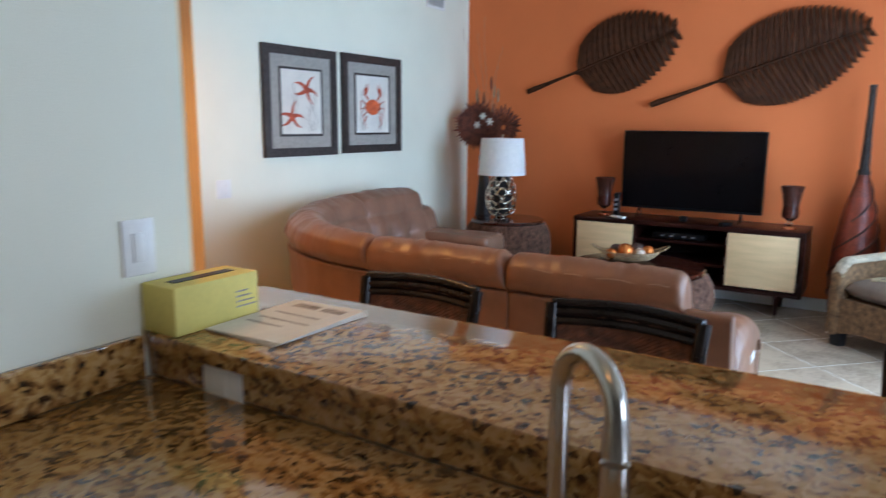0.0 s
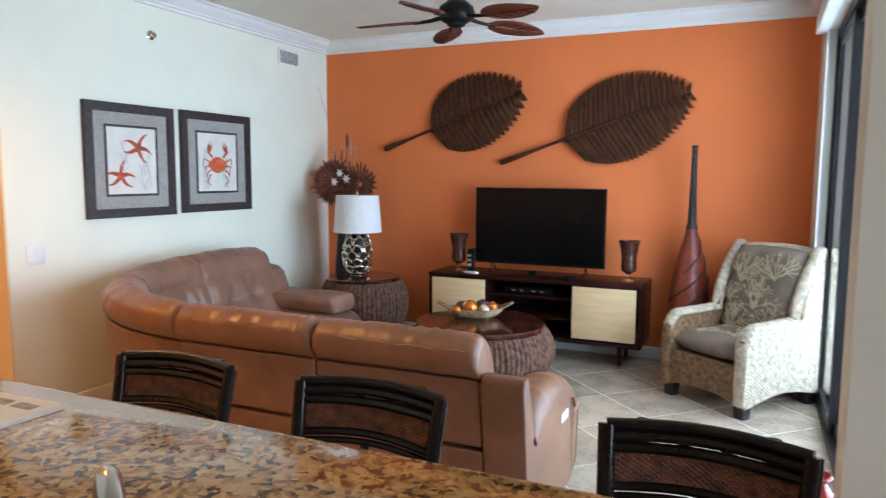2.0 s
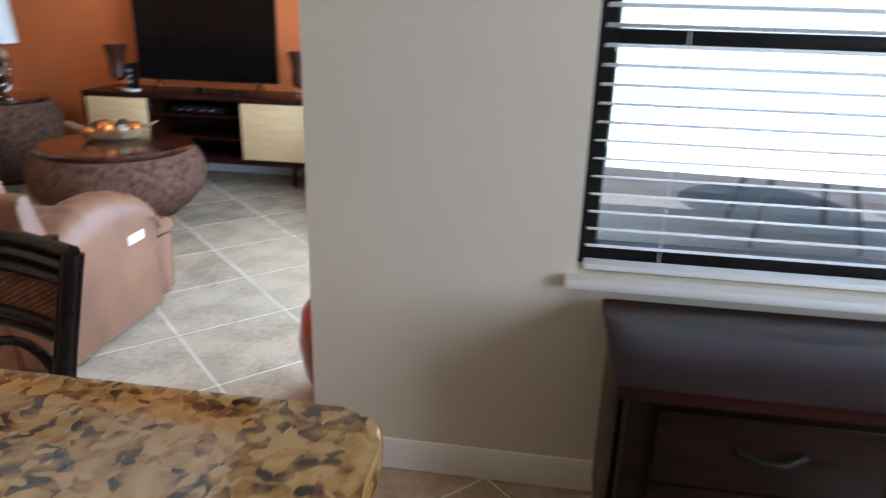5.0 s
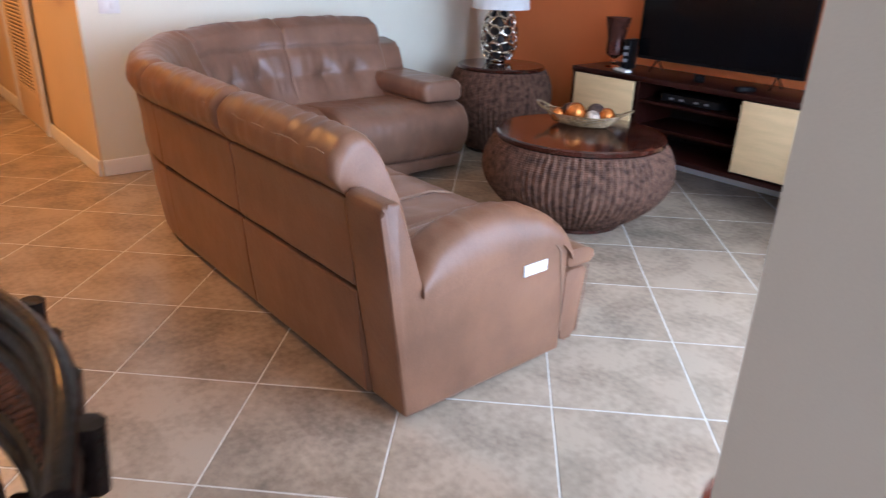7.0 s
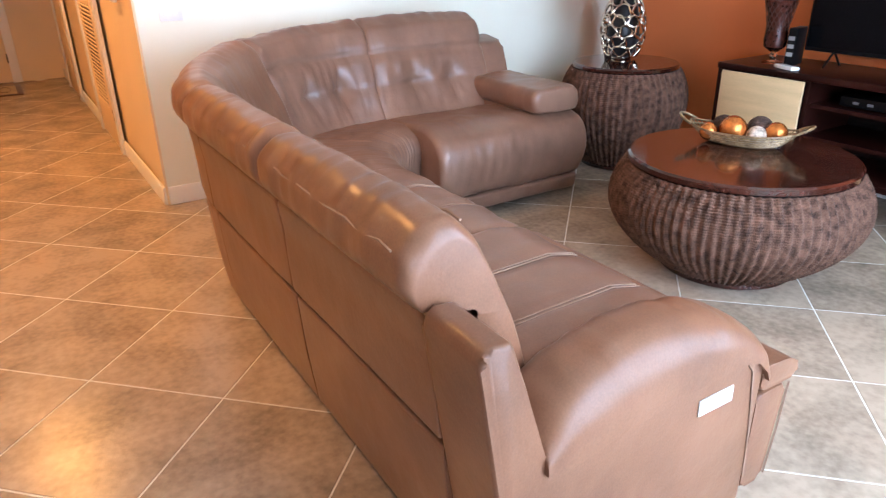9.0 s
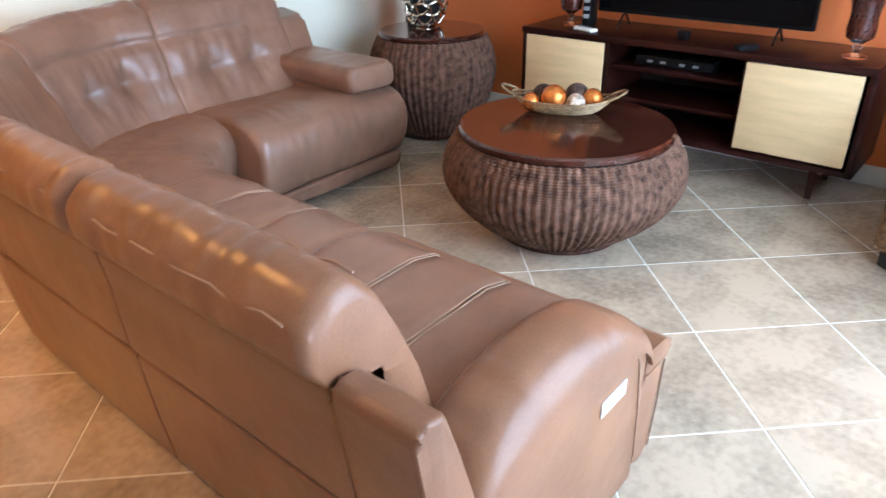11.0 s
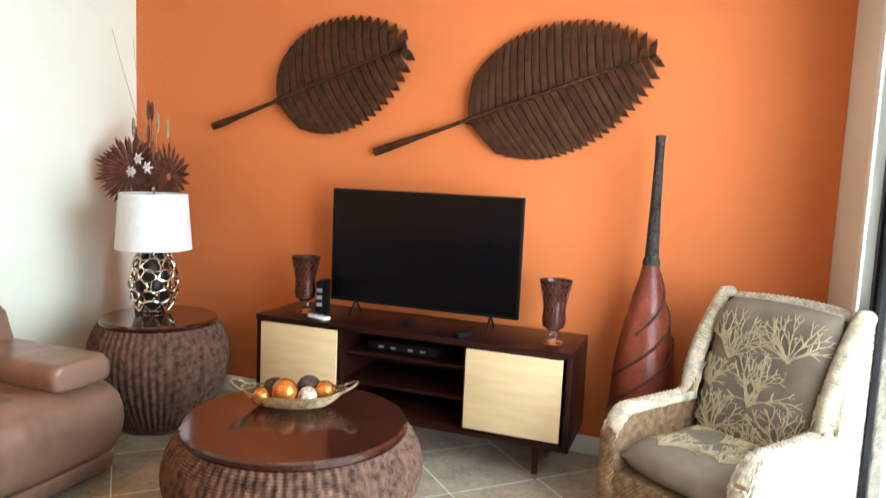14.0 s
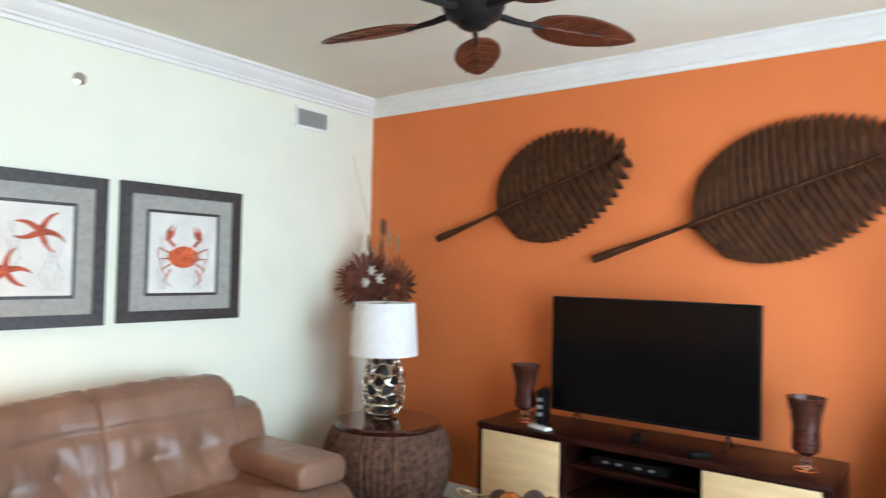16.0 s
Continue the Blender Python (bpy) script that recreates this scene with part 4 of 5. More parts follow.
# ---- carved leaf wall hangings ----
def wall_leaf(label, handle, base, tip, half, lobes=13):
    a, b, h = Vector(base), Vector(tip), Vector(handle)
    L = (b - a).length
    t = thing("leaf_wall_hanging", label, "wall decor", Matrix.Translation((a.x, YB - 0.006, a.y)), "carved leaves on the orange wall")
    ux = (b - a).normalized()
    uy = Vector((-ux.y, ux.x))

    def width(s):
        s = min(max(s, 0), 1)
        return half * (math.sin(math.pi * min(1, (0.10 + s * 0.90) ** 0.80)) ** 0.60) * (1.0 if s < 0.99 else 0.6)

    def at(s, w, d):
        p = ux * (s * L) + uy * w
        return Vector((p.x, -d, p.y))
    for sgn in (1, -1):
        n = lobes
        for i in range(n):
            s0, s1 = i / n, (i + 1) / n
            bm = bmesh.new()
            # a carved finger from the midrib to the toothed rim, swept forward
            lean0, lean1 = 0.10 + 0.06 * s0, 0.10 + 0.06 * s1
            rows_ = []
            for j in range(6):
                f = j / 5
                e0, e1 = s0 + lean0 * f * (1 - s0 * 0.9), s1 + lean1 * f * (1 - s1 * 0.9)
                w0, w1 = width(s0 + 0.02) * f, width(s1 - 0.02 if i < n - 1 else 0.985) * f
                dome = 0.030 + 0.035 * math.sin(math.pi * min(1, f * 0.9 + 0.1))
                rows_.append([at(e0 + 0.003, sgn * w0, dome - 0.0035), at((e0 + e1) / 2, sgn * (w0 + w1) / 2, dome), at(e1 - 0.003, sgn * w1, dome - 0.0035)])
            wt = max(width(s0 + 0.02), width(s1 - 0.02)) + 0.020
            tipv = at(s1 + lean1 * (1 - s1 * 0.9) + 0.006, sgn * wt, 0.034)
            front = [[bm.verts.new(p) for p in r] for r in rows_]
            back = [[bm.verts.new(p + Vector((0, 0.022, 0))) for p in (r[0], r[2])] for r in rows_]
            tv_, tb = bm.verts.new(tipv), bm.verts.new(tipv + Vector((0, 0.016, 0)))
            for j in range(5):
                for k in range(2):
                    bm.faces.new((front[j][k], front[j][k + 1], front[j + 1][k + 1], front[j + 1][k]))
                bm.faces.new((back[j][0], back[j + 1][0], back[j + 1][1], back[j][1]))
                bm.faces.new((front[j][0], front[j + 1][0], back[j + 1][0], back[j][0]))
                bm.faces.new((front[j][2], back[j][1], back[j + 1][1], front[j + 1][2]))
            bm.faces.new((front[5][0], front[5][1], tv_))
            bm.faces.new((front[5][1], front[5][2], tv_))
            bm.faces.new((front[5][0], tv_, tb, back[5][0]))
            bm.faces.new((front[5][2], back[5][1], tb, tv_))
            bm.faces.new((back[5][0], tb, back[5][1]))
            part("frond", bm, LEAFWOOD, t, smooth=25)
    hl = h - a
    pts = [Vector((hl.x, -0.03, hl.y))] + [at(-0.001 + s, 0, 0.042) for s in (0.0, 0.3, 0.6, 0.97)]
    n_ = 8
    stem = [pts[0].lerp(pts[1], i / n_) for i in range(n_ + 1)]
    part("stem", tube(stem, [0.024, 0.025, 0.022, 0.019, 0.016, 0.014, 0.013, 0.012, 0.012], 10), LEAFWOOD, t)
    part("midrib", tube([at(s, 0, 0.058) for s in (0, 0.25, 0.5, 0.75, 0.97)], [0.012, 0.011, 0.009, 0.007, 0.004], 8), LEAFWOOD, t)
    part("hanger", box(-0.02, 0.02 + 0.1, -0.008, 0.0058, -0.02, 0.02), LEAFWOOD, t)


wall_leaf("smaller carved dark wood palm leaf on the orange wall", (0.608, 1.726), (1.085, 1.888), (1.935, 2.20), 0.31, 17)
wall_leaf("larger carved dark wood palm leaf on the orange wall", (1.755, 1.597), (2.315, 1.788), (3.30, 2.13), 0.328, 24)

# ---- tall bottle vase by the orange wall ----
bv = thing("floor_vase", "tall oxblood bottle floor vase with long dark wound neck", "vase", pose(3.36, 8.385, 0))
body = [(0, 0), (0.12, 0), (0.135, 0.02), (0.155, 0.25), (0.158, 0.42), (0.145, 0.6), (0.115, 0.78), (0.078, 0.93), (0.05, 1.03), (0.04, 1.09), (0, 1.09)]
part("body", lathe(body, 40), REDLEATHER, bv, smooth=70)
bm = bmesh.new()
part("neck", lathe([(0, 1.0905), (0.043, 1.0905), (0.043, 1.11), (0.033, 1.13), (0.026, 1.35), (0.021, 1.6), (0.022, 1.70), (0.026, 1.715), (0.016, 1.72), (0, 1.71)], 28), NECK, bv, "dark neck wound with cord", 60)
bm = bmesh.new()
for k in range(30):
    z = 1.125 + k * 0.0195
    r = 0.034 - 0.012 * min(1, (z - 1.12) / 0.4)
    tube([(r * math.cos(a), r * math.sin(a), z) for a in (2 * math.pi * i / 18 for i in range(18))], 0.003, 5, bm, True)
tagged(part("cord_winding", bm, NECK, bv), kind="stuff")


def body_r(z):
    for (r0, z0), (r1, z1) in zip(body, body[1:]):
        if z0 <= z <= z1 and z1 > z0:
            return r0 + (r1 - r0) * (z - z0) / (z1 - z0)
    return 0.04


for k in range(4):
    pts = []
    for i in range(36):
        f = i / 35
        z = 0.10 + 0.22 * k + f * 0.42
        if z > 1.06:
            break
        a = radians(-230 + 40 * k) + f * 3.6
        r = body_r(z) + 0.002
        pts.append((r * math.cos(a), r * math.sin(a), z))
    part("spiral_band", tube(pts, 0.008, 6), DARKSTRAP, bv)

# ---- table lamp on the end table ----
lampx, lampy = 0.645, 8.005
tl = thing("table_lamp", "table lamp with pierced silver egg base and white drum shade", "lamp", pose(lampx, lampy, 0.6205))
egg = lambda z: 0.112 * math.sqrt(max(0.0, math.sin(math.pi * min(1, max(0, (z + 0.015) / 0.42)) ** 0.85))) ** 1.1 + 0.02
# solid black body stands for the shade of the hollow behind the rings
part("core", lathe([(0, 0.012)] + [(egg(0.012 + 0.38 * i / 16) * 0.72, 0.012 + 0.38 * i / 16) for i in range(17)] + [(0, 0.392)], 30), BLACKVASE, tl, "black fill for the shade inside the pierced base", 70)
part("base_disc", lathe([(0, 0), (0.055, 0), (0.058, 0.004), (0.058, 0.012), (0, 0.012)], 32), SILVER, tl)
bm = bmesh.new()
random.seed(5)
for row in range(6):
    zc = 0.055 + row * 0.058
    n = 9 if 0 < row < 4 else 7
    for k in range(n):
        a0 = 2 * math.pi * (k + 0.5 * (row % 2)) / n
        r_a, r_z = random.uniform(0.26, 0.36) * (9 / n), random.uniform(0.030, 0.040)
        pts = []
        for i in range(16):
            th = 2 * math.pi * i / 16
            z = min(0.39, max(0.014, zc + r_z * math.sin(th)))
            a = a0 + r_a * math.cos(th) * (1 + 0.2 * math.sin(3 * th + row))
            r = egg(z)
            pts.append((r * math.cos(a), r * math.sin(a), z))
        tube(pts, 0.0075, 6, bm, True)
tagged(part("pierced_shell", bm, SILVER, tl, "mirror silver openwork rings", 60), kind="stuff")
part("stem", lathe([(0, 0.388), (0.028, 0.388), (0.03, 0.396), (0.012, 0.404), (0.01, 0.43), (0.008, 0.69), (0, 0.69)], 18), SILVER, tl)
part("finial", lathe([(0, 0.6905), (0.006, 0.6905), (0.006, 0.70), (0.011, 0.708), (0.008, 0.72), (0, 0.724)], 14), SILVER, tl)
sh = lathe([(0.206, 0.375), (0.208, 0.372), (0.184, 0.688), (0.182, 0.688)], 56)
for f in [f for f in sh.faces if len(f.verts) > 4]:
    sh.faces.remove(f)
part("shade", sh, SHADE, tl, "white linen drum shade")
bm = bmesh.new()
for i in range(3):
    a = 2 * math.pi * i / 3
    tube([(0, 0, 0.682), (0.184 * math.cos(a), 0.184 * math.sin(a), 0.682)], 0.002, 5, bm)
part("spider", bm, SILVER, tl)

# ---- black floor vase with dried palms in the corner ----
fv = thing("corner_vase", "slim black floor vase with dried palm fans and stalks", "vase", pose(0.30, 8.31, 0))
part("body", lathe([(0, 0), (0.10, 0), (0.105, 0.02), (0.10, 0.3), (0.075, 0.65), (0.05, 0.95), (0.045, 1.05), (0.055, 1.14), (0.049, 1.14), (0.04, 1.06), (0, 1.05)], 32), BLACKVASE, fv, smooth=60)


def fan_leaf(px, pz, tilt, size, spin):
    bm = bmesh.new()
    n = 46
    for i in range(n):
        a = radians(360 * i / n) + spin
        c, s = math.cos(a), math.sin(a)
        r = size * (0.82 + 0.18 * random.random())
        w = 0.013
        base = Vector((0.02 * c, 0, 0.02 * s))
        out = Vector((r * c, -0.03 + 0.02 * (i % 2), r * s))
        side_ = Vector((-s, 0, c)) * w
        v = [bm.verts.new(base + side_ * 0.2), bm.verts.new(base - side_ * 0.2), bm.verts.new(out * 0.8 - side_), bm.verts.new(out), bm.verts.new(out * 0.8 + side_)]
        mid = bm.verts.new(out * 0.5 + Vector((0, -0.012, 0)))
        bm.faces.new((v[0], v[1], mid))
        bm.faces.new((v[1], v[2], mid))
        bm.faces.new((v[2], v[3], mid))
        bm.faces.new((v[3], v[4], mid))
        bm.faces.new((v[4], v[0], mid))
    bmesh.ops.transform(bm, matrix=pose(px, -0.05, pz, 0, 0, tilt), verts=bm.verts)
    return bm


random.seed(8)
part("palm_fan", fan_leaf(-0.06, 1.42, 25, 0.24, 0.25), DRIED, fv, "dark red-brown dried palm fan")
part("palm_fan", fan_leaf(0.22, 1.40, -10, 0.22, -0.3), DRIED, fv, "dark red-brown dried palm fan")
for x, z in ((-0.08, 1.40), (0.18, 1.38)):
    part("stalk", tube([(0, 0, 1.04), (x * 0.5, -0.02, 1.2), (x, -0.05, z)], 0.005, 6), DRIED, fv)
for k in range(9):
    x, y = random.uniform(-0.16, 0.2), random.uniform(-0.1, 0.1)
    h = 1.55 + random.random() * 0.25
    part("stalk", tube([(0, 0, 1.04), (x * 0.35, y * 0.4, 1.3), (x * 0.7, y, h)], [0.004, 0.004, 0.002], 5), DRIEDPALE if k % 2 else DRIED, fv)
    bm = ball(0.014, 0, 0, 0, 8, 6)
    bmesh.ops.transform(bm, matrix=Matrix.Translation((x * 0.7, y, h)) @ Matrix.Diagonal((0.8, 0.8, 4.5, 1)), verts=bm.verts)
    part("seed_head", bm, DRIEDPALE if k % 2 else DRIED, fv)
for dx, hh in ((-0.22, 2.30), (-0.05, 2.25), (0.02, 2.38), (0.22, 2.12)):
    pts = [(dx * f ** 2 + 0.03 * math.sin(f * 5), -0.02 * f, 1.04 + (hh - 1.04) * f) for f in (i / 10 for i in range(11))]
    part("thin_branch", tube(pts, [0.0035 - 0.0022 * i / 10 for i in range(11)], 5), DRIEDPALE, fv)
for x, z in ((-0.03, 1.42), (0.10, 1.45), (0.03, 1.50)):
    bm = bmesh.new()
    for i in range(6):
        a = i * math.pi / 3
        tube([(x, -0.08, z), (x + 0.022 * math.cos(a), -0.10, z + 0.022 * math.sin(a)), (x + 0.04 * math.cos(a), -0.09, z + 0.04 * math.sin(a))], [0.004, 0.008, 0.002], 6, bm)
    part("dried_flower", bm, PAPER, fv, "cream dried flower")

# ---- framed prints ----
def framed_print(label, y0, y1, z0, z1):
    t = thing("framed_print", label, "picture", pose(X0, (y0 + y1) / 2, (z0 + z1) / 2, 0, 0, 90), "framed sea prints on the white wall")
    w, h = (y1 - y0) / 2, (z1 - z0) / 2
    bm = frame_bars(-w, w, -0.032, -0.002, -h, h, 0.06, "x")
    part("frame", bm, FRAMEDARK, t)
    part("mat_board", box(-w + 0.06, w - 0.06, -0.016, -0.004, -h + 0.06, h - 0.06), MATTE, t)
    iw, ih = w - 0.165, h - 0.155
    part("inner_fillet", frame_bars(-iw - 0.016, iw + 0.016, -0.021, -0.0165, -ih - 0.016, ih + 0.016, 0.016, "x"), FRAMEDARK, t)
    part("paper", box(-iw, iw, -0.0185, -0.0165, -ih, ih), PAPER, t)
    return t, iw, ih


def flat(points, y=-0.0192, bm=None):
    bm = bm or bmesh.new()
    bm.faces.new([bm.verts.new((x, y, z)) for x, z in points])
    return bm


def star_print(t, cx, cz, size, spin, mt):
    for k in range(5):
        a = spin + 2 * math.pi * k / 5
        pts_l, pts_r = [], []
        for i in range(9):
            f = i / 8
            b = a + 0.35 * f * f * (1 if k % 2 else -1)
            w = size * 0.13 * (1 - f) ** 0.7 + 0.002
            p = Vector((cx + size * f * math.cos(b), cz + size * f * math.sin(b)))
            s = Vector((-math.sin(b), math.cos(b))) * w
            pts_l.append(p + s)
            pts_r.append(p - s)
        part("starfish_arm", flat([tuple(p) for p in pts_l + pts_r[::-1]], -0.0190 - 0.0002 * k), mt, t, smooth=None)


def sprig(t, cx, z0, h, n):
    bm = bmesh.new()
    for k in range(n):
        x = cx + (k - n / 2) * 0.016
        pts = [(x + 0.012 * math.sin(i * 1.3 + k), -0.0188, z0 + h * (0.6 + 0.4 * math.sin(k * 2.1) ** 2) * i / 8) for i in range(9)]
        tube(pts, 0.0013, 4, bm)
    part("seaweed_print", bm, GREYPRINT, t)


t, iw, ih = framed_print("dark framed print of two red starfish on grey mat", 5.88, 6.61, 1.195, 1.945)
star_print(t, 0.05, 0.09, 0.125, 1.2, REDPRINT)
star_print(t, -0.10, -0.10, 0.12, 1.5, REDPRINT)
sprig(t, 0.11, -ih + 0.02, 0.3, 6)
sprig(t, -0.06, -ih + 0.12, 0.25, 4)
t, iw, ih = framed_print("dark framed print of a red crab on grey mat", 6.68, 7.43, 1.20, 1.95)
pts = [(0.09 * math.cos(a) * (1 + 0.1 * math.cos(2 * a)), -0.02 + 0.062 * math.sin(a)) for a in (2 * math.pi * i / 28 for i in range(28))]
part("crab_shell", flat(pts, -0.0195), mat("crab_ink", (0.68, 0.13, 0.04), 0.9, var=0.25, scale=30, bump=0), t, smooth=None)
for s in (-1, 1):
    part("crab_claw", flat([(s * x, z) for x, z in ((0.06, 0.03), (0.115, 0.075), (0.11, 0.12), (0.075, 0.165), (0.085, 0.12), (0.07, 0.13), (0.055, 0.16), (0.062, 0.10), (0.085, 0.075), (0.05, 0.045))], -0.0198), REDPRINT, t, smooth=None)
    for k in range(4):
        zz = 0.0 - k * 0.03
        bm = tube([(s * 0.08, -0.0190, zz), (s * (0.15 - 0.012 * k), -0.0190, zz + 0.03 - 0.03 * k), (s * (0.16 - 0.03 * k), -0.0190, zz - 0.06 - 0.012 * k)], [0.006, 0.005, 0.001], 5)
        part("crab_leg", bm, REDPRINT, t)
sprig(t, -0.12, -ih + 0.02, 0.34, 4)
sprig(t, 0.10, -ih + 0.02, 0.36, 5)

# ---- wicker wing armchair ----
def patch(o, a, b, nrm):
    """A flat surface from a corner and two edges."""
    o, a, b, nrm = Vector(o), Vector(a), Vector(b), Vector(nrm)
    return lambda u, v: (o + a * u + b * v, nrm)


chair = thing("wicker_armchair", "pale wicker wing armchair with coral-print cushions on dark feet", "armchair", pose(3.745, 7.80, 0, 0, 0, -36.5))
chair.scale.z = 0.965
# local: front looks to -y
HW, DF, DB = 0.33, -0.37, 0.37


def side_z(y):
    """Height of the chair's side above its depth y: arm, then wing."""
    if y < 0.12:
        f = (y - DF) / (0.12 - DF)
        return 0.60 - 0.09 * max(0, 1 - f * 5) ** 2 + 0.01 * f
    f = min(1, (y - 0.12) / 0.22)
    return 0.61 + 0.43 * f ** 0.6


def hem(u):
    return 0.075 + 0.055 * math.sin(math.pi * u) ** 1.3


for s in (-1, 1):
    outline = [(y, side_z(y)) for y in (DF + (DB - DF) * i / 24 for i in range(25))]
    outline += [(DB + 0.03, 1.0), (DB, 0.6), (DB, 0.075)] + [(DB + (DF - DB) * i / 12, hem(i / 12)) for i in range(1, 12)] + [(DF, 0.075)]
    x0, x1 = sorted((s * HW, s * (HW - 0.07)))
    part("side", plate(outline, x0 + 0.008, x1 - 0.008, 0.012, "x"), WICKER_SHADED, chair)

    def surf(u, v, s=s):
        y = DF + (DB - DF) * u
        lo, hi = hem(u), min(0.60, side_z(y))
        return Vector((s * (HW - 0.003), y, lo + (hi - lo) * v)), Vector((s, 0, 0))
    tagged(part("side_weave", weave(surf, 42, 30, 0.0056, 0.0045, per=4), WICKER_L, chair, smooth=70), kind="stuff")

    def wing(u, v, s=s):
        y = 0.16 + (DB + 0.02 - 0.16) * u
        hi = side_z(y)
        return Vector((s * (HW - 0.003), y + 0.02 * v, 0.60 + (hi - 0.60) * v)), Vector((s, 0, 0))
    tagged(part("wing_weave", weave(wing, 30, 10, 0.0066, 0.0045, per=4), WICKER_L, chair, smooth=70), kind="stuff")

    def armtop(u, v, s=s):
        y = DF + (0.16 - DF) * u
        a = math.pi * v
        return Vector((s * (HW - 0.035) + 0.04 * math.cos(a), y, side_z(y) - 0.03 + 0.035 * math.sin(a))), Vector((math.cos(a), 0, math.sin(a)))
    tagged(part("arm_weave", weave(armtop, 11, 22, 0.0056, 0.0035, per=4), WICKER_L, chair, smooth=70), kind="stuff")

    def armfront(u, v, s=s):
        a = math.pi * u
        z = 0.09 + (0.50 - 0.09) * v
        return Vector((s * (HW - 0.035) + 0.038 * math.cos(a), DF - 0.012 * math.sin(a), z)), Vector((0.5 * math.cos(a), -1, 0)).normalized()
    # arm front towards the sliding door is pale, the other takes the shaded colour
    tagged(part("front_weave", weave(armfront, 36, 5, 0.0056, 0.003, per=4), WICKER_L if s > 0 else WICKER_SHADED, chair, smooth=70), kind="stuff")
    part("wing_edge", tube([(s * (HW - 0.03), y, side_z(y) + 0.004) for y in (0.12 + 0.25 * i / 12 for i in range(13))], 0.034, 10), WICKER_L, chair)

    def edge_wrap(u, v, s=s):
        i = v * 0.25 + 0.12
        a = 2 * math.pi * u
        c = Vector((s * (HW - 0.03), i, side_z(i) + 0.004))
        d = Vector((math.cos(a), -0.6 * math.sin(a), 0.8 * math.sin(a)))
        return c + d * 0.034, d
    tagged(part("edge_weave", weave(edge_wrap, 40, 4, 0.006, 0.002, per=4, closed=True), WICKER_L, chair, smooth=70), kind="stuff")
    for y in (DF + 0.05, DB - 0.05):
        part("foot", plate([(-0.035, 0), (0.035, 0), (0.04, 0.095), (-0.04, 0.095)], y - 0.035, y + 0.035, 0.004, "y"), BLACKVASE, chair).location.x = s * (HW - 0.05)
part("front_rail", plate([(-HW + 0.07, 0.12), (HW - 0.07, 0.12), (HW - 0.07, 0.33), (-HW + 0.07, 0.33)], DF + 0.012, DF + 0.04), WICKER_SHADED, chair)


def apron(u, v):
    x = -HW + 0.05 + (2 * HW - 0.10) * u
    lo = 0.085 + 0.05 * math.sin(math.pi * u)
    return Vector((x, DF + 0.008, lo + (0.335 - lo) * v)), Vector((0, -1, 0))


# the apron's shade is in the brown colour of its strands
tagged(part("apron_weave", weave(apron, 22, 26, 0.0056, 0.0045, per=4), WICKER_SHADED, chair, "shaded brown wicker apron", 70), kind="stuff")
part("seat_deck", box(-HW + 0.07, HW - 0.07, DF + 0.04, DB - 0.02, 0.27, 0.33), WICKER_SHADED, chair)
part("back_board", plate([(0.26, 0.30), (0.37, 1.02), (0.42, 1.02), (0.37, 0.08), (0.30, 0.08)], -HW + 0.06, HW - 0.06, 0.01, "x"), WICKER_SHADED, chair)


def crest(u, v):
    x = -HW + 0.04 + (2 * HW - 0.08) * u
    a = math.pi * v
    return Vector((x, 0.39 + 0.04 * math.cos(a), 1.01 + 0.035 * math.sin(a) + 0.02 * math.sin(math.pi * u))), Vector((0, math.cos(a), math.sin(a)))


tagged(part("crest_weave", weave(crest, 10, 26, 0.006, 0.003, per=4), WICKER_L, chair, smooth=70), kind="stuff")


def rear(u, v):
    x = -HW + 0.02 + (2 * HW - 0.04) * u
    return Vector((x, 0.378 + 0.045 * v, 0.09 + 0.92 * v)), Vector((0, 1, 0))


tagged(part("rear_weave", weave(rear, 60, 26, 0.0056, 0.0045, per=3), WICKER_L, chair, smooth=70), kind="stuff")


def pillow(sx, sy, sz, n=18, power=5.0):
    """A stuffed cushion: flat in the middle, thinning to a rounded rim."""
    bm = bmesh.new()
    grid = {}
    for s in (1, -1):
        for i in range(n + 1):
            for j in range(n + 1):
                x, y = -1 + 2 * i / n, -1 + 2 * j / n
                rim = i in (0, n) or j in (0, n)
                if s < 0 and rim:
                    grid[s, i, j] = grid[1, i, j]
                    continue
                h = (max(0, 1 - abs(x) ** power) * max(0, 1 - abs(y) ** power)) ** 0.42
                k = 1 - 0.05 * (x * x * y * y)
                grid[s, i, j] = bm.verts.new((x * sx * k, y * sy * k, s * sz * h * (1 + 0.06 * noise.noise(Vector((x * 2, y * 2, s))))))
        for i in range(n):
            for j in range(n):
                bm.faces.new((grid[s, i, j], grid[s, i + 1, j], grid[s, i + 1, j + 1], grid[s, i, j + 1]))
    return bm


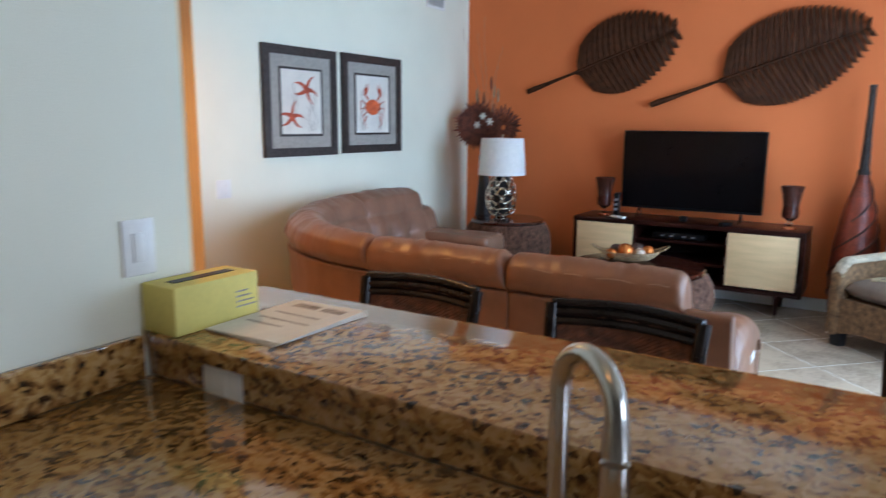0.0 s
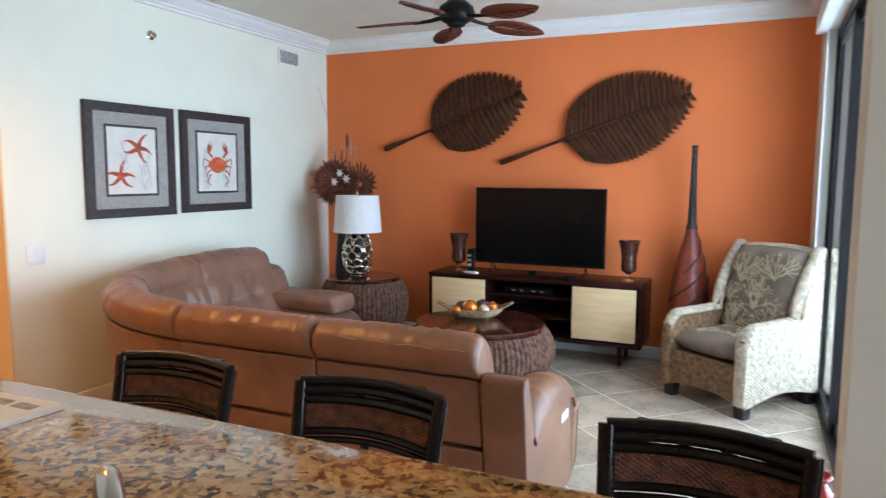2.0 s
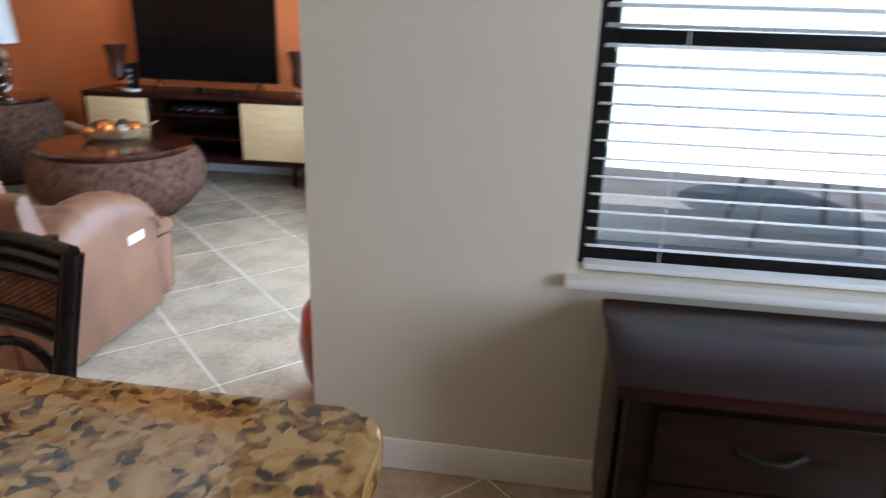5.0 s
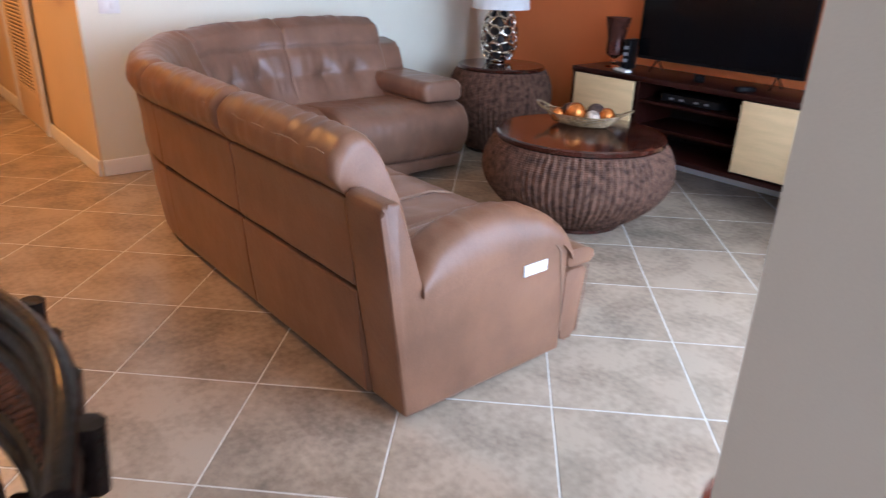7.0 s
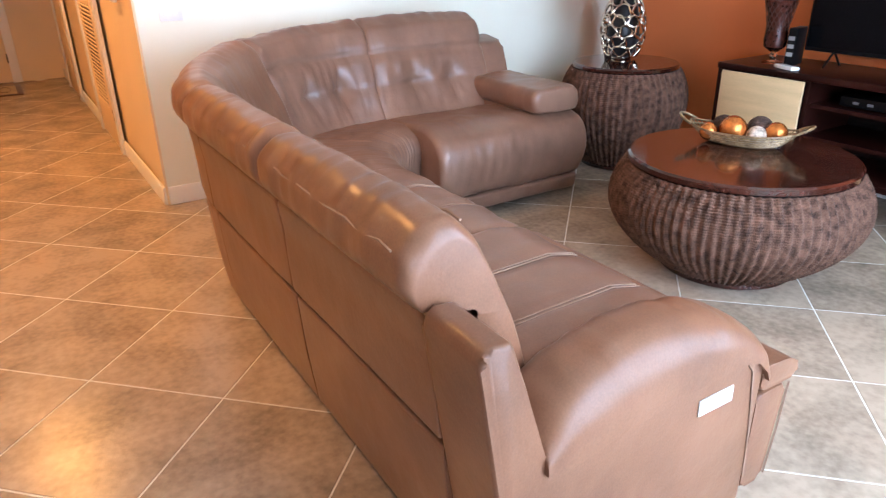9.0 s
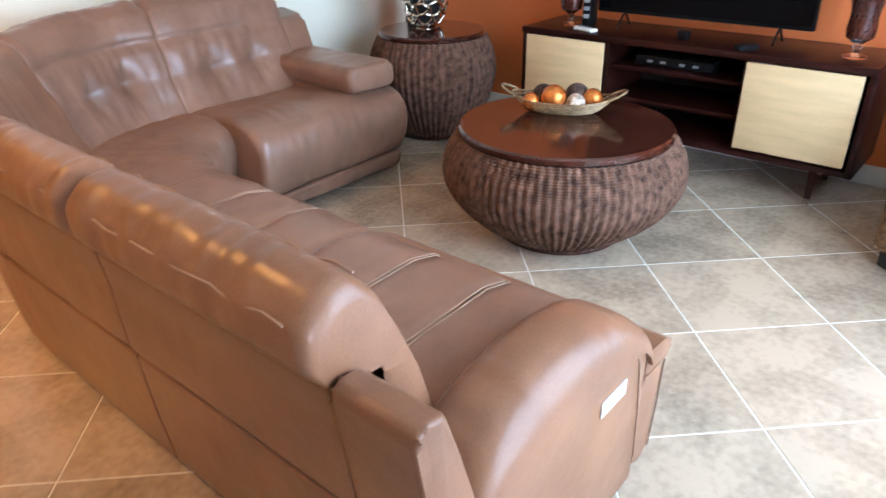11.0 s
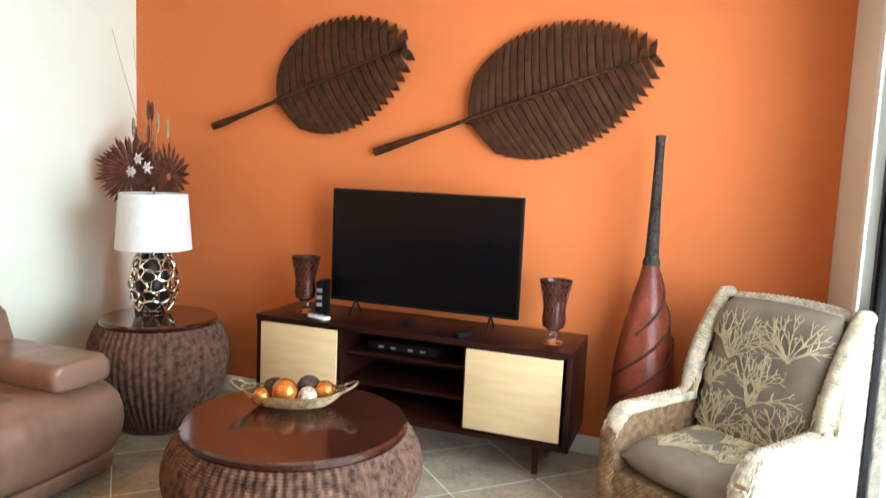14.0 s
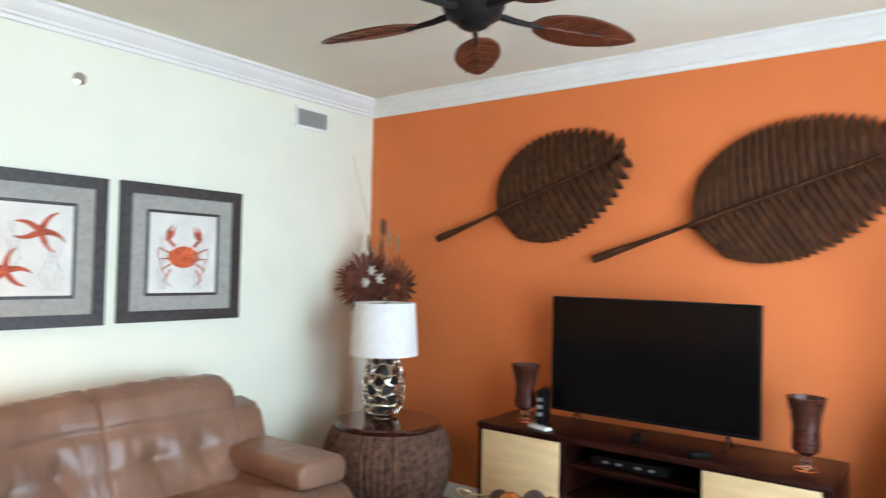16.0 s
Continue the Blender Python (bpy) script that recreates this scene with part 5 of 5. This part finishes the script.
def coral(parent, cx, cy, size, spin, surf_z, seed):
    """A branching coral figure printed on a cushion, following its skin."""
    rnd = random.Random(seed)
    bm = bmesh.new()

    def grow(p, a, l, w, depth):
        pts = [p]
        b = a
        for i in range(3):
            b += rnd.uniform(-0.25, 0.25)
            pts.append((pts[-1][0] + l / 3 * math.cos(b), pts[-1][1] + l / 3 * math.sin(b)))
        tube([(x, y, surf_z(x, y) + 0.0004) for x, y in pts], [w, w * 0.9, w * 0.8, w * 0.7], 4, bm)
        if depth:
            for d in (-1, 1):
                grow(pts[-1], b + d * rnd.uniform(0.25, 0.5), l * rnd.uniform(0.62, 0.8), w * 0.85, depth - 1)
            if depth > 1:
                grow(pts[1], a + rnd.choice((-1, 1)) * rnd.uniform(0.5, 0.8), l * 0.7, w * 0.85, depth - 2)
    for d in (-0.75, -0.45, -0.15, 0.15, 0.45, 0.75):
        grow((cx, cy), spin + d, size * 0.36, 0.0046, 3)
    tagged(part("coral_print", bm, CORAL, parent, "tan coral figure"), kind="stuff")


sx, sy, sz = 0.262, 0.315, 0.075
seat = part("seat_cushion", pillow(sx, sy, sz), FABRIC, chair, "taupe coral-print seat cushion", 70)
seat.matrix_basis = pose(0, -0.045, 0.405)


def skin(sx, sy, sz, power=5.0):
    def f(x, y):
        u, v = min(0.98, abs(x / sx)), min(0.98, abs(y / sy))
        return sz * ((1 - u ** power) * (1 - v ** power)) ** 0.42 * 1.03
    return f


for k, (x, y, s_, r) in enumerate(((-0.13, -0.22, 0.2, 1.4), (0.10, -0.16, 0.2, 1.8), (-0.02, 0.02, 0.2, 1.2), (0.15, 0.08, 0.17, 1.7), (-0.18, 0.05, 0.16, 1.6))):
    coral(seat, x, y, s_, r, skin(sx, sy, sz), 20 + k)
bx2, by2, bz2 = 0.265, 0.345, 0.085
backc = part("back_cushion", pillow(bx2, by2, bz2), FABRIC, chair, "taupe coral-print back cushion with buttons", 70)
backc.matrix_basis = pose(0, 0.215, 0.72, 77, 0, 0)
for k, (x, y, s_, r) in enumerate(((-0.13, 0.06, 0.23, 1.5), (0.12, 0.10, 0.22, 1.7), (0.0, -0.12, 0.23, 1.4), (-0.15, -0.28, 0.22, 1.7), (0.15, -0.27, 0.22, 1.5), (0.02, -0.33, 0.16, 1.5), (-0.19, -0.08, 0.16, 1.9))):
    coral(backc, x, y, s_, r, skin(bx2, by2, bz2), 40 + k)
for x in (-0.11, 0.11):
    part("button", lathe([(0, 0.075), (0.016, 0.075), (0.014, 0.088), (0, 0.091)], 14, x, 0.05), FABRIC, backc)

# ---- breakfast bar ----
bar = thing("breakfast_bar", "granite topped breakfast bar with raised ledge", "counter")
BZ = 0.97
ledge = rounded([(2.105, 3.45), (4.59, 3.45), (4.59, 3.915), (1.98, 3.915), (1.98, 3.616), (2.105, 3.616)], 0.05, 6)
part("raised_top", plate(ledge, BZ - 0.035, BZ, 0.008, "z"), GRANITE, bar, "polished gold-brown granite")
part("splash", box(2.104, 4.42, 3.473, 3.50, 0.8655, BZ - 0.0355), GRANITE, bar)
part("core_wall", box(2.104, 4.42, 3.5005, 3.66, 0, BZ - 0.0355), BEIGE, bar)
kc = thing("kitchen_counter", "lower granite kitchen counter over wooden cabinets", "counter")
part("worktop", box(2.104, 4.0, 3.0, 3.4725, 0.83, 0.865, 0.006), GRANITE, kc)
part("side_splash", box(2.1005, 2.125, 2.2, 3.4490, 0.8655, 0.9625, 0.004), GRANITE, kc)
part("worktop_return", box(2.104, 2.90, 2.2, 2.9995, 0.83, 0.865, 0.006), GRANITE, kc)
part("cabinet_return", box(2.104, 2.88, 2.22, 2.98, 0.1, 0.829), CABWOOD, kc)
for k in range(4):
    x = 2.92 + k * 0.265
    body_ = part("cabinet_body", box(x, x + 0.26, 3.03, 3.468, 0.1, 0.829), CABWOOD, kc)
    dr = part("cabinet_door", box(x + 0.01, x + 0.25, 3.01, 3.029, 0.12, 0.80, 0.004), CABWOOD, body_)
part("plinth", box(2.92, 3.96, 3.07, 3.39, 0.0, 0.0995), COREDARK, kc)
part("plinth_return", box(2.104, 2.86, 2.25, 2.97, 0.0, 0.0995), COREDARK, kc)

fau = thing("kitchen_faucet", "brushed nickel gooseneck faucet with side lever on the counter", "faucet", pose(3.135, 3.372, 0.8655, 0, 0, 55))
pts = [(0, 0, 0.02), (0, 0, 0.20)] + [(0, -0.06 + 0.06 * math.cos(a), 0.225 + 0.06 * math.sin(a)) for a in (math.pi * i / 14 for i in range(15))] + [(0, -0.122, 0.18)]
part("spout", tube(pts, [0.014] * (len(pts) - 2) + [0.015, 0.018], 14), CHROME, fau)
part("base", lathe([(0, 0), (0.028, 0), (0.028, 0.008), (0.02, 0.02), (0.018, 0.05), (0.0, 0.05)], 24), CHROME, fau)
part("nozzle", lathe([(0, 0.125), (0.017, 0.125), (0.019, 0.135), (0.018, 0.172), (0, 0.172)], 18, 0, -0.122), CHROME, fau)
lev = thing("soap_dispenser", "small brushed nickel soap dispenser beside the faucet", "dispenser", pose(3.30, 3.34, 0.8655))
part("body", lathe([(0, 0), (0.02, 0), (0.02, 0.006), (0.011, 0.012), (0.011, 0.05), (0, 0.05)], 18), CHROME, lev)
part("nozzle", tube([(0, 0, 0.048), (0, 0, 0.085), (0, -0.02, 0.10), (0, -0.06, 0.10)], 0.007, 8), CHROME, lev)

cardbox = thing("tissue_box", "yellow cardboard tissue box on the granite ledge", "box", pose(2.162, 3.58, BZ + 0.0005, 0, 0, 0))
bm = box(-0.056, 0.056, -0.118, 0.118, 0, 0.108, 0.003)
part("carton", bm, YELLOWCARD, cardbox)
# black plate on the carton stands for the shade in its opening
part("slot", box(-0.014, 0.014, -0.085, 0.085, 0.1082, 0.1094), BLACKPLASTIC, cardbox)
for k in range(4):
    part("printed_line", box(0.0562, 0.0568, 0.10 - 0.05, 0.11 - 0.008 * k, 0.03 + 0.012 * k, 0.034 + 0.012 * k), GREYPRINT, cardbox)
sheets = thing("paper_sheets", "stack of white printed information sheets on the ledge", "papers", pose(2.334, 3.684, BZ + 0.0005, 0, 0, 0))
for k in range(4):
    o = part("sheet", box(-0.11, 0.11, -0.15, 0.15, 0.002 * k, 0.002 * k + 0.0016), PAPER, sheets)
    o.rotation_euler.z = 0.03 * (k - 1.5)
for k, (x0, x1, y) in enumerate(((-0.08, -0.005, 0.09), (0.01, 0.075, 0.09), (-0.08, 0.06, 0.03), (-0.08, 0.075, -0.02), (-0.08, 0.03, -0.06))):
    part("printed_block", box(x0, x1, y, y + (0.03 if k < 2 else 0.008), 0.0079, 0.0082), GREYPRINT, sheets)

# ---- bar stools ----
def stool(m, first=None):
    if first:
        return copy_thing(first, m)
    t = thing("bar_stool", "black rattan bar stool with woven cane back panel", "stool", m, "bar stools at the counter")
    # local: the back is at +y, the bar at -y
    w = 0.185
    for s in (-1, 1):
        part("back_post", tube([(s * 0.17, 0.17, 0.0), (s * 0.165, 0.16, 0.62), (s * 0.175, 0.19, 0.80), (s * w, 0.235, 1.0)], [0.017, 0.017, 0.018, 0.018], 10), RATTAN, t)
        part("front_leg", tube([(s * 0.18, -0.19, 0.0), (s * 0.17, -0.17, 0.64)], 0.017, 10), RATTAN, t)
        part("side_stretcher", tube([(s * 0.172, -0.185, 0.25), (s * 0.168, 0.166, 0.25)], 0.011, 8), RATTAN, t)
        part("arm_stub", tube([(s * 0.175, 0.17, 0.72), (s * 0.215, 0.10, 0.715), (s * 0.225, 0.02, 0.70)], 0.016, 10), RATTAN, t)

    def curve(z, lift, n=14, pull=0.035):
        y0 = 0.19 + (z - 0.80) * 0.225
        return [(-w + 2 * w * i / n, y0 + pull * math.sin(math.pi * i / n), z + lift * math.sin(math.pi * i / n)) for i in range(n + 1)]
    part("top_rail", tube(curve(1.0, 0.008), 0.014, 10), RATTAN, t)
    part("second_rail", tube(curve(0.974, 0.008), 0.0145, 8), RATTAN, t)
    part("second_rail", tube(curve(0.948, 0.006), 0.0145, 8), RATTAN, t)
    part("panel_bottom_rail", tube(curve(0.858, 0.012), 0.012, 8), RATTAN, t)
    part("seat_rail", tube(curve(0.835, 0.012), 0.010, 8), RATTAN, t)

    def cane(u, v):
        z = 0.862 + 0.078 * v
        y0 = 0.19 + (z - 0.80) * 0.225
        return Vector((-w + 0.02 + (2 * w - 0.04) * u, y0 + 0.035 * math.sin(math.pi * (0.05 + 0.9 * u)), z + 0.008 * math.sin(math.pi * u))), Vector((0, 1, 0))
    tagged(part("cane_panel", weave(cane, 14, 22, 0.0034, 0.0024, per=4), CANEBROWN, t, "reddish brown woven cane panel", 70), kind="stuff")
    for x in (-0.12, -0.04, 0.04, 0.12):
        part("binding", tube([(x, 0.19 + 0.2 * 0.225 + 0.033, 0.94), (x, 0.19 + 0.2 * 0.225 + 0.038, 1.012)], 0.013, 8), RATTAN, t)
    for cx in (-0.085, 0.085):
        part("hoop", tube([(cx + 0.07 * math.cos(a), 0.185 + 0.01, 0.745 + 0.085 * math.sin(a)) for a in (2 * math.pi * i / 28 for i in range(28))], 0.0095, 8, closed=True), RATTAN, t)
    part("centre_post", tube([(0, 0.175, 0.62), (0, 0.195, 0.75), (0, 0.215, 0.85)], 0.011, 8), RATTAN, t)
    part("back_stretcher", tube([(-0.168, 0.166, 0.30), (0.168, 0.166, 0.30)], 0.011, 8), RATTAN, t)
    part("foot_rail", tube([(-0.178, -0.186, 0.22), (0.178, -0.186, 0.22)], 0.013, 8), RATTAN, t)
    part("seat_frame", plate(rounded([(-0.20, -0.20), (0.20, -0.20), (0.19, 0.17), (-0.19, 0.17)], 0.06), 0.615, 0.65, 0.01, "z"), RATTAN, t)
    bm = pillow(0.19, 0.18, 0.035, 14, 4)
    bmesh.ops.transform(bm, matrix=Matrix.Translation((0, -0.015, 0.675)), verts=bm.verts)
    part("seat_cushion", bm, FABRIC, t, "taupe seat cushion", 70)
    return t


STOOL_SIZE = Matrix.Diagonal((1.112, 1, 0.932, 1))
s1 = stool(pose(2.271, 4.093, 0, 0, 0, 2.0) @ STOOL_SIZE)
stool(pose(2.922, 4.106, 0, 0, 0, 1.2), s1)
stool(pose(3.725, 4.113, 0, 0, 0, -2.4), s1)

# ---- ceiling fan ----
fan = thing("ceiling_fan", "dark bronze ceiling fan with carved palm leaf blades", "fan", pose(2.07, 6.85, 0.05))
part("canopy", lathe([(0, CZ - 0.051), (0.075, CZ - 0.051), (0.07, CZ - 0.075), (0.03, CZ - 0.1), (0, CZ - 0.1)], 28), BRONZE, fan)
part("downrod", lathe([(0, 2.50), (0.014, 2.50), (0.014, CZ - 0.095), (0, CZ - 0.095)], 14), BRONZE, fan)
part("motor", lathe([(0, 2.36), (0.06, 2.36), (0.10, 2.385), (0.115, 2.42), (0.105, 2.46), (0.06, 2.495), (0.02, 2.51), (0, 2.51)], 32), BRONZE, fan, smooth=60)
part("switch_cap", lathe([(0, 2.335), (0.03, 2.337), (0.055, 2.35), (0.055, 2.361), (0, 2.361)], 24), BRONZE, fan)
for k in range(5):
    a = -22 + 72 * k
    bm = bmesh.new()
    outline = [(0.22 + 0.42 * f, 0.092 * math.sin(math.pi * f ** 0.8) ** 0.7 + 0.006) for f in (i / 16 for i in range(17))]
    full = outline + [(x, -y) for x, y in reversed(outline)]
    bm = plate(full, -0.004, 0.004, 0.0, "z")
    bl = part("blade", bm, FANWOOD, fan, "carved reddish palm leaf blade")
    bl.matrix_basis = pose(0, 0, 2.392, 0, 0, a) @ pose(0, 0, 0, -11, 3, 0)
    part("vein", tube([(0.2, 0, -0.006), (0.42, 0, -0.006), (0.62, 0, -0.006)], [0.007, 0.005, 0.003], 6), FANWOOD, bl)
    for s in (-1, 1):
        for f in (0.3, 0.38, 0.46, 0.54):
            part("vein", tube([(f - 0.03, 0, -0.0055), (f + 0.03, s * 0.065, -0.0055)], [0.004, 0.002], 5), FANWOOD, bl)
    part("bracket", tube([(0.09, 0, 0.012), (0.16, 0, 0.0), (0.27, 0, -0.008)], [0.014, 0.012, 0.009], 8), BRONZE, bl)

# ---- dark sideboard under the window, red urn behind the wall ----
sb = thing("sideboard", "black-brown wooden sideboard with glossy top under the window", "sideboard", pose(0, 0, 0))
sb.scale.z = 1.07
part("carcass", box(4.92, 6.5, 4.62, 5.03, 0.06, 0.57, 0.006), DARKCAB, sb)
part("top", box(4.89, 6.53, 4.59, 5.04, 0.5705, 0.60, 0.006), ESPRESSO, sb, "glossy dark wooden top")
for k in range(3):
    x = 4.98 + k * 0.5
    dr = part("drawer", box(x, x + 0.45, 4.604, 4.619, 0.39, 0.55, 0.004), DARKCAB, sb)
    part("pull", tube([(x + 0.16, 4.60, 0.485), (x + 0.2, 4.58, 0.475), (x + 0.25, 4.58, 0.475), (x + 0.29, 4.60, 0.485)], 0.006), BRONZE, dr)
    part("door", box(x, x + 0.45, 4.604, 4.619, 0.09, 0.385, 0.004), DARKCAB, sb)
part("left_panel", box(4.908, 4.919, 4.68, 4.98, 0.12, 0.53, 0.003), DARKCAB, sb)
for x in (4.98, 6.45):
    for y in (4.66, 5.0):
        part("foot", lathe([(0, 0), (0.02, 0), (0.03, 0.06), (0, 0.06)], 14, x, y), DARKCAB, sb)
urn = thing("red_urn", "glossy red glazed floor urn beside the wall end", "urn", pose(4.03, 5.47, 0))
part("body", lathe([(0, 0), (0.07, 0), (0.075, 0.01), (0.11, 0.1), (0.128, 0.22), (0.11, 0.34), (0.06, 0.41), (0.05, 0.44), (0.062, 0.46), (0.052, 0.46), (0.042, 0.43), (0, 0.42)], 36), REDGLAZE, urn, smooth=70)
part("lip_band", tube([(0.058 * math.cos(a), 0.058 * math.sin(a), 0.458) for a in (2 * math.pi * i / 28 for i in range(28))], 0.006, 6, closed=True), REDGLAZE, urn)

# ---- cable behind the armchair ----
cab = thing("power_cord", "thin black power cord hanging down the orange wall", "cord")
part("cord", tube([(3.98, YB - 0.012, 0.62), (4.03, YB - 0.02, 0.5), (4.02, YB - 0.03, 0.28), (3.96, YB - 0.05, 0.12), (3.85, YB - 0.07, 0.02)], 0.004, 6), BLACKPLASTIC, cab)
part("plug", box(3.95, 3.985, YB - 0.04, YB - 0.001, 0.605, 0.635, 0.004), BLACKPLASTIC, cab)

# ---- recessed downlights of kitchen and hall: unseen, added for the warm light ----
for k, (x, y, e) in enumerate(((3.3, 2.2, 22), (0.9, 4.5, 190), (-1.6, 4.5, 260))):
    t = thing("recessed_downlight", "white recessed ceiling downlight added out of view for warm light", "light", pose(x, y, CZ), "recessed downlights")
    part("trim_ring", lathe([(0.055, -0.001), (0.085, -0.001), (0.083, -0.008), (0.057, -0.012)], 28), TRIM, t)
    part("lens", lathe([(0, -0.002), (0.054, -0.002), (0.054, -0.004), (0, -0.004)], 24), glow("warm_lens", WARM, 6.0), t)
    lamp("added_warm_lamp", "SPOT", pose(x, y, CZ - 0.03), e, WARM, soft=0.12, cone=140)

# ---- outdoors: slab, lawn, hedge, railing, patio table ----
bm = bmesh.new()
bmesh.ops.create_grid(bm, x_segments=2, y_segments=2, size=400, matrix=Matrix.Translation((0, 0, -0.16)))
structure("ground", bm, GRASS, "green lawn reaching to the horizon", None)
structure("pavement_lanai", box(XS + 0.2, 8.6, NY1, 10.2, -0.12, -0.004), SLAB)
rail = thing("lanai_railing", "white aluminium railing round the lanai", "railing")
for z in (0.12, 0.98):
    part("rail", box(4.5, 8.5, 10.0, 10.04, z, z + 0.04, 0.004), TRIM, rail)
bal = mesh_of("baluster", box(-0.009, 0.009, -0.009, 0.009, 0.16, 0.98), TRIM)
for i in range(32):
    o = new("baluster", bal)
    o.parent = rail
    o.matrix_basis = pose(4.56 + i * 0.125, 10.02, 0)
for x in (4.5, 6.5, 8.5):
    part("post", box(x - 0.03, x + 0.03, 9.99, 10.05, -0.004, 1.04, 0.004), TRIM, rail)
pt = thing("patio_table", "round grey metal patio table on the lanai", "table", pose(6.3, 7.9, -0.003))
part("tabletop", lathe([(0, 0.70), (0.6, 0.70), (0.61, 0.71), (0.6, 0.725), (0, 0.725)], 40), GREYMETAL, pt)
for k in range(4):
    a = math.pi / 4 + k * math.pi / 2
    part("leg", tube([(0.25 * math.cos(a), 0.25 * math.sin(a), 0.70), (0.45 * math.cos(a), 0.45 * math.sin(a), 0.0)], 0.018), GREYMETAL, pt)


def leaf_clump(name, label, cx, cy, rx, ry, z0, z1, n, size, seed):
    rnd = random.Random(seed)
    verts, faces = [], []
    for i in range(n):
        a, f = rnd.uniform(0, 2 * math.pi), rnd.random() ** 0.5
        z = z0 + (z1 - z0) * rnd.random()
        k = 1 - 0.3 * ((z - z0) / (z1 - z0)) ** 2 + 0.25 * noise.noise(Vector((a * 2, z * 2, seed)))
        p = Vector((cx + rx * f * k * math.cos(a), cy + ry * f * k * math.sin(a), z))
        d = Vector((rnd.gauss(0, 1), rnd.gauss(0, 1), rnd.gauss(0, 1))).normalized()
        e = d.orthogonal().normalized()
        s = size * rnd.uniform(0.6, 1.3)
        b = len(verts)
        verts += [tuple(p - d * s), tuple(p + e * s * 0.4), tuple(p + d * s), tuple(p - e * s * 0.4)]
        faces.append((b, b + 1, b + 2, b + 3))
    me = bpy.data.meshes.new(name)
    me.from_pydata(verts, [], faces)
    me.materials.append(LEAFG)
    return tagged(new(name, me), label, "shrub", kind="stuff")


leaf_clump("hedge", "dense green hedge of small leaves beyond the lanai", 7.0, 13.5, 6.0, 0.9, -0.16, 1.5, 7000, 0.09, 3)
for k, (x, y, h) in enumerate(((4.0, 22, 6.0), (9.5, 25, 7.0), (15.5, 21, 6.0))):
    tr = thing("tree", "broad green shade tree on the lawn", "tree", None, "trees on the lawn")
    part("trunk", tube([(x, y, -0.17), (x + 0.1, y, h * 0.25), (x - 0.1, y + 0.1, h * 0.5), (x, y, h * 0.8)], [0.22, 0.17, 0.13, 0.05], 10), DARKSTRAP, tr)
    for j in range(5):
        a = j * 1.3 + k
        part("limb", tube([(x, y, h * (0.35 + 0.06 * j)), (x + math.cos(a), y + math.sin(a), h * (0.5 + 0.06 * j)), (x + 1.8 * math.cos(a), y + 1.8 * math.sin(a), h * (0.6 + 0.06 * j))], [0.09, 0.06, 0.02], 7), DARKSTRAP, tr)
    c = leaf_clump("crown", "", x, y, 2.8, 2.8, h * 0.35, h * 1.05, 3500, 0.2, 10 + k)
    c.parent = tr
    for key in ("label", "category"):
        if key in c:
            del c[key]

# ---- tiled floor: one slab under it, tiles laid on the diagonal ----
floor = structure("floor", box(-5.1, 7.1, -0.7, YB + 0.1, -0.12, -0.0015), GROUT, "pale grouted floor laid with large beige tiles on the diagonal")
T, G = 0.482, 0.006
OX, OY = 2.566, 7.142
hh = (T - G) / 2
bm = bmesh.new()
lo, hi = -0.0014, 0.0
q = [bm.verts.new((sx_ * hh, sy_ * hh, lo)) for sx_, sy_ in ((-1, -1), (1, -1), (1, 1), (-1, 1))]
r_ = [bm.verts.new((sx_ * (hh - 0.002), sy_ * (hh - 0.002), hi)) for sx_, sy_ in ((-1, -1), (1, -1), (1, 1), (-1, 1))]
bm.faces.new(r_)
for i in range(4):
    bm.faces.new((q[i], q[(i + 1) % 4], r_[(i + 1) % 4], r_[i]))
tile_me = mesh_of("tile", bm, TILE)
c45 = math.sqrt(0.5)
near, far = [], []
for i in range(-20, 21):
    for j in range(-20, 21):
        a, b = (i + 0.5) * T, (j + 0.5) * T
        x, y = OX + c45 * (a + b), OY + c45 * (b - a)
        if -5.0 < x < 7.0 and 1.2 < y < YB + 0.3:
            if x > XS + 0.3 and y > NY0 + 0.3:
                continue
            if x < X0 - 0.3 and y > HALLY + 0.3:
                continue
            if x < 2.0 and y < 3.4:
                continue
            (near if x > -0.4 and x < 4.6 and y > 4.2 else far).append((x, y))
for x, y in near[:300]:
    o = new("tile", tile_me)
    o.parent = floor
    o.matrix_basis = pose(x, y, 0, 0, 0, -45 + 90 * random.randrange(4))
bm = bmesh.new()
for x, y in far + near[300:]:
    n0 = len(bm.verts)
    bm.from_mesh(tile_me)
    bm.verts.ensure_lookup_table()
    bmesh.ops.transform(bm, matrix=pose(x, y, 0, 0, 0, -45), verts=bm.verts[n0:])
tagged(part("tile_field", bm, TILE, floor, smooth=None), kind="stuff")
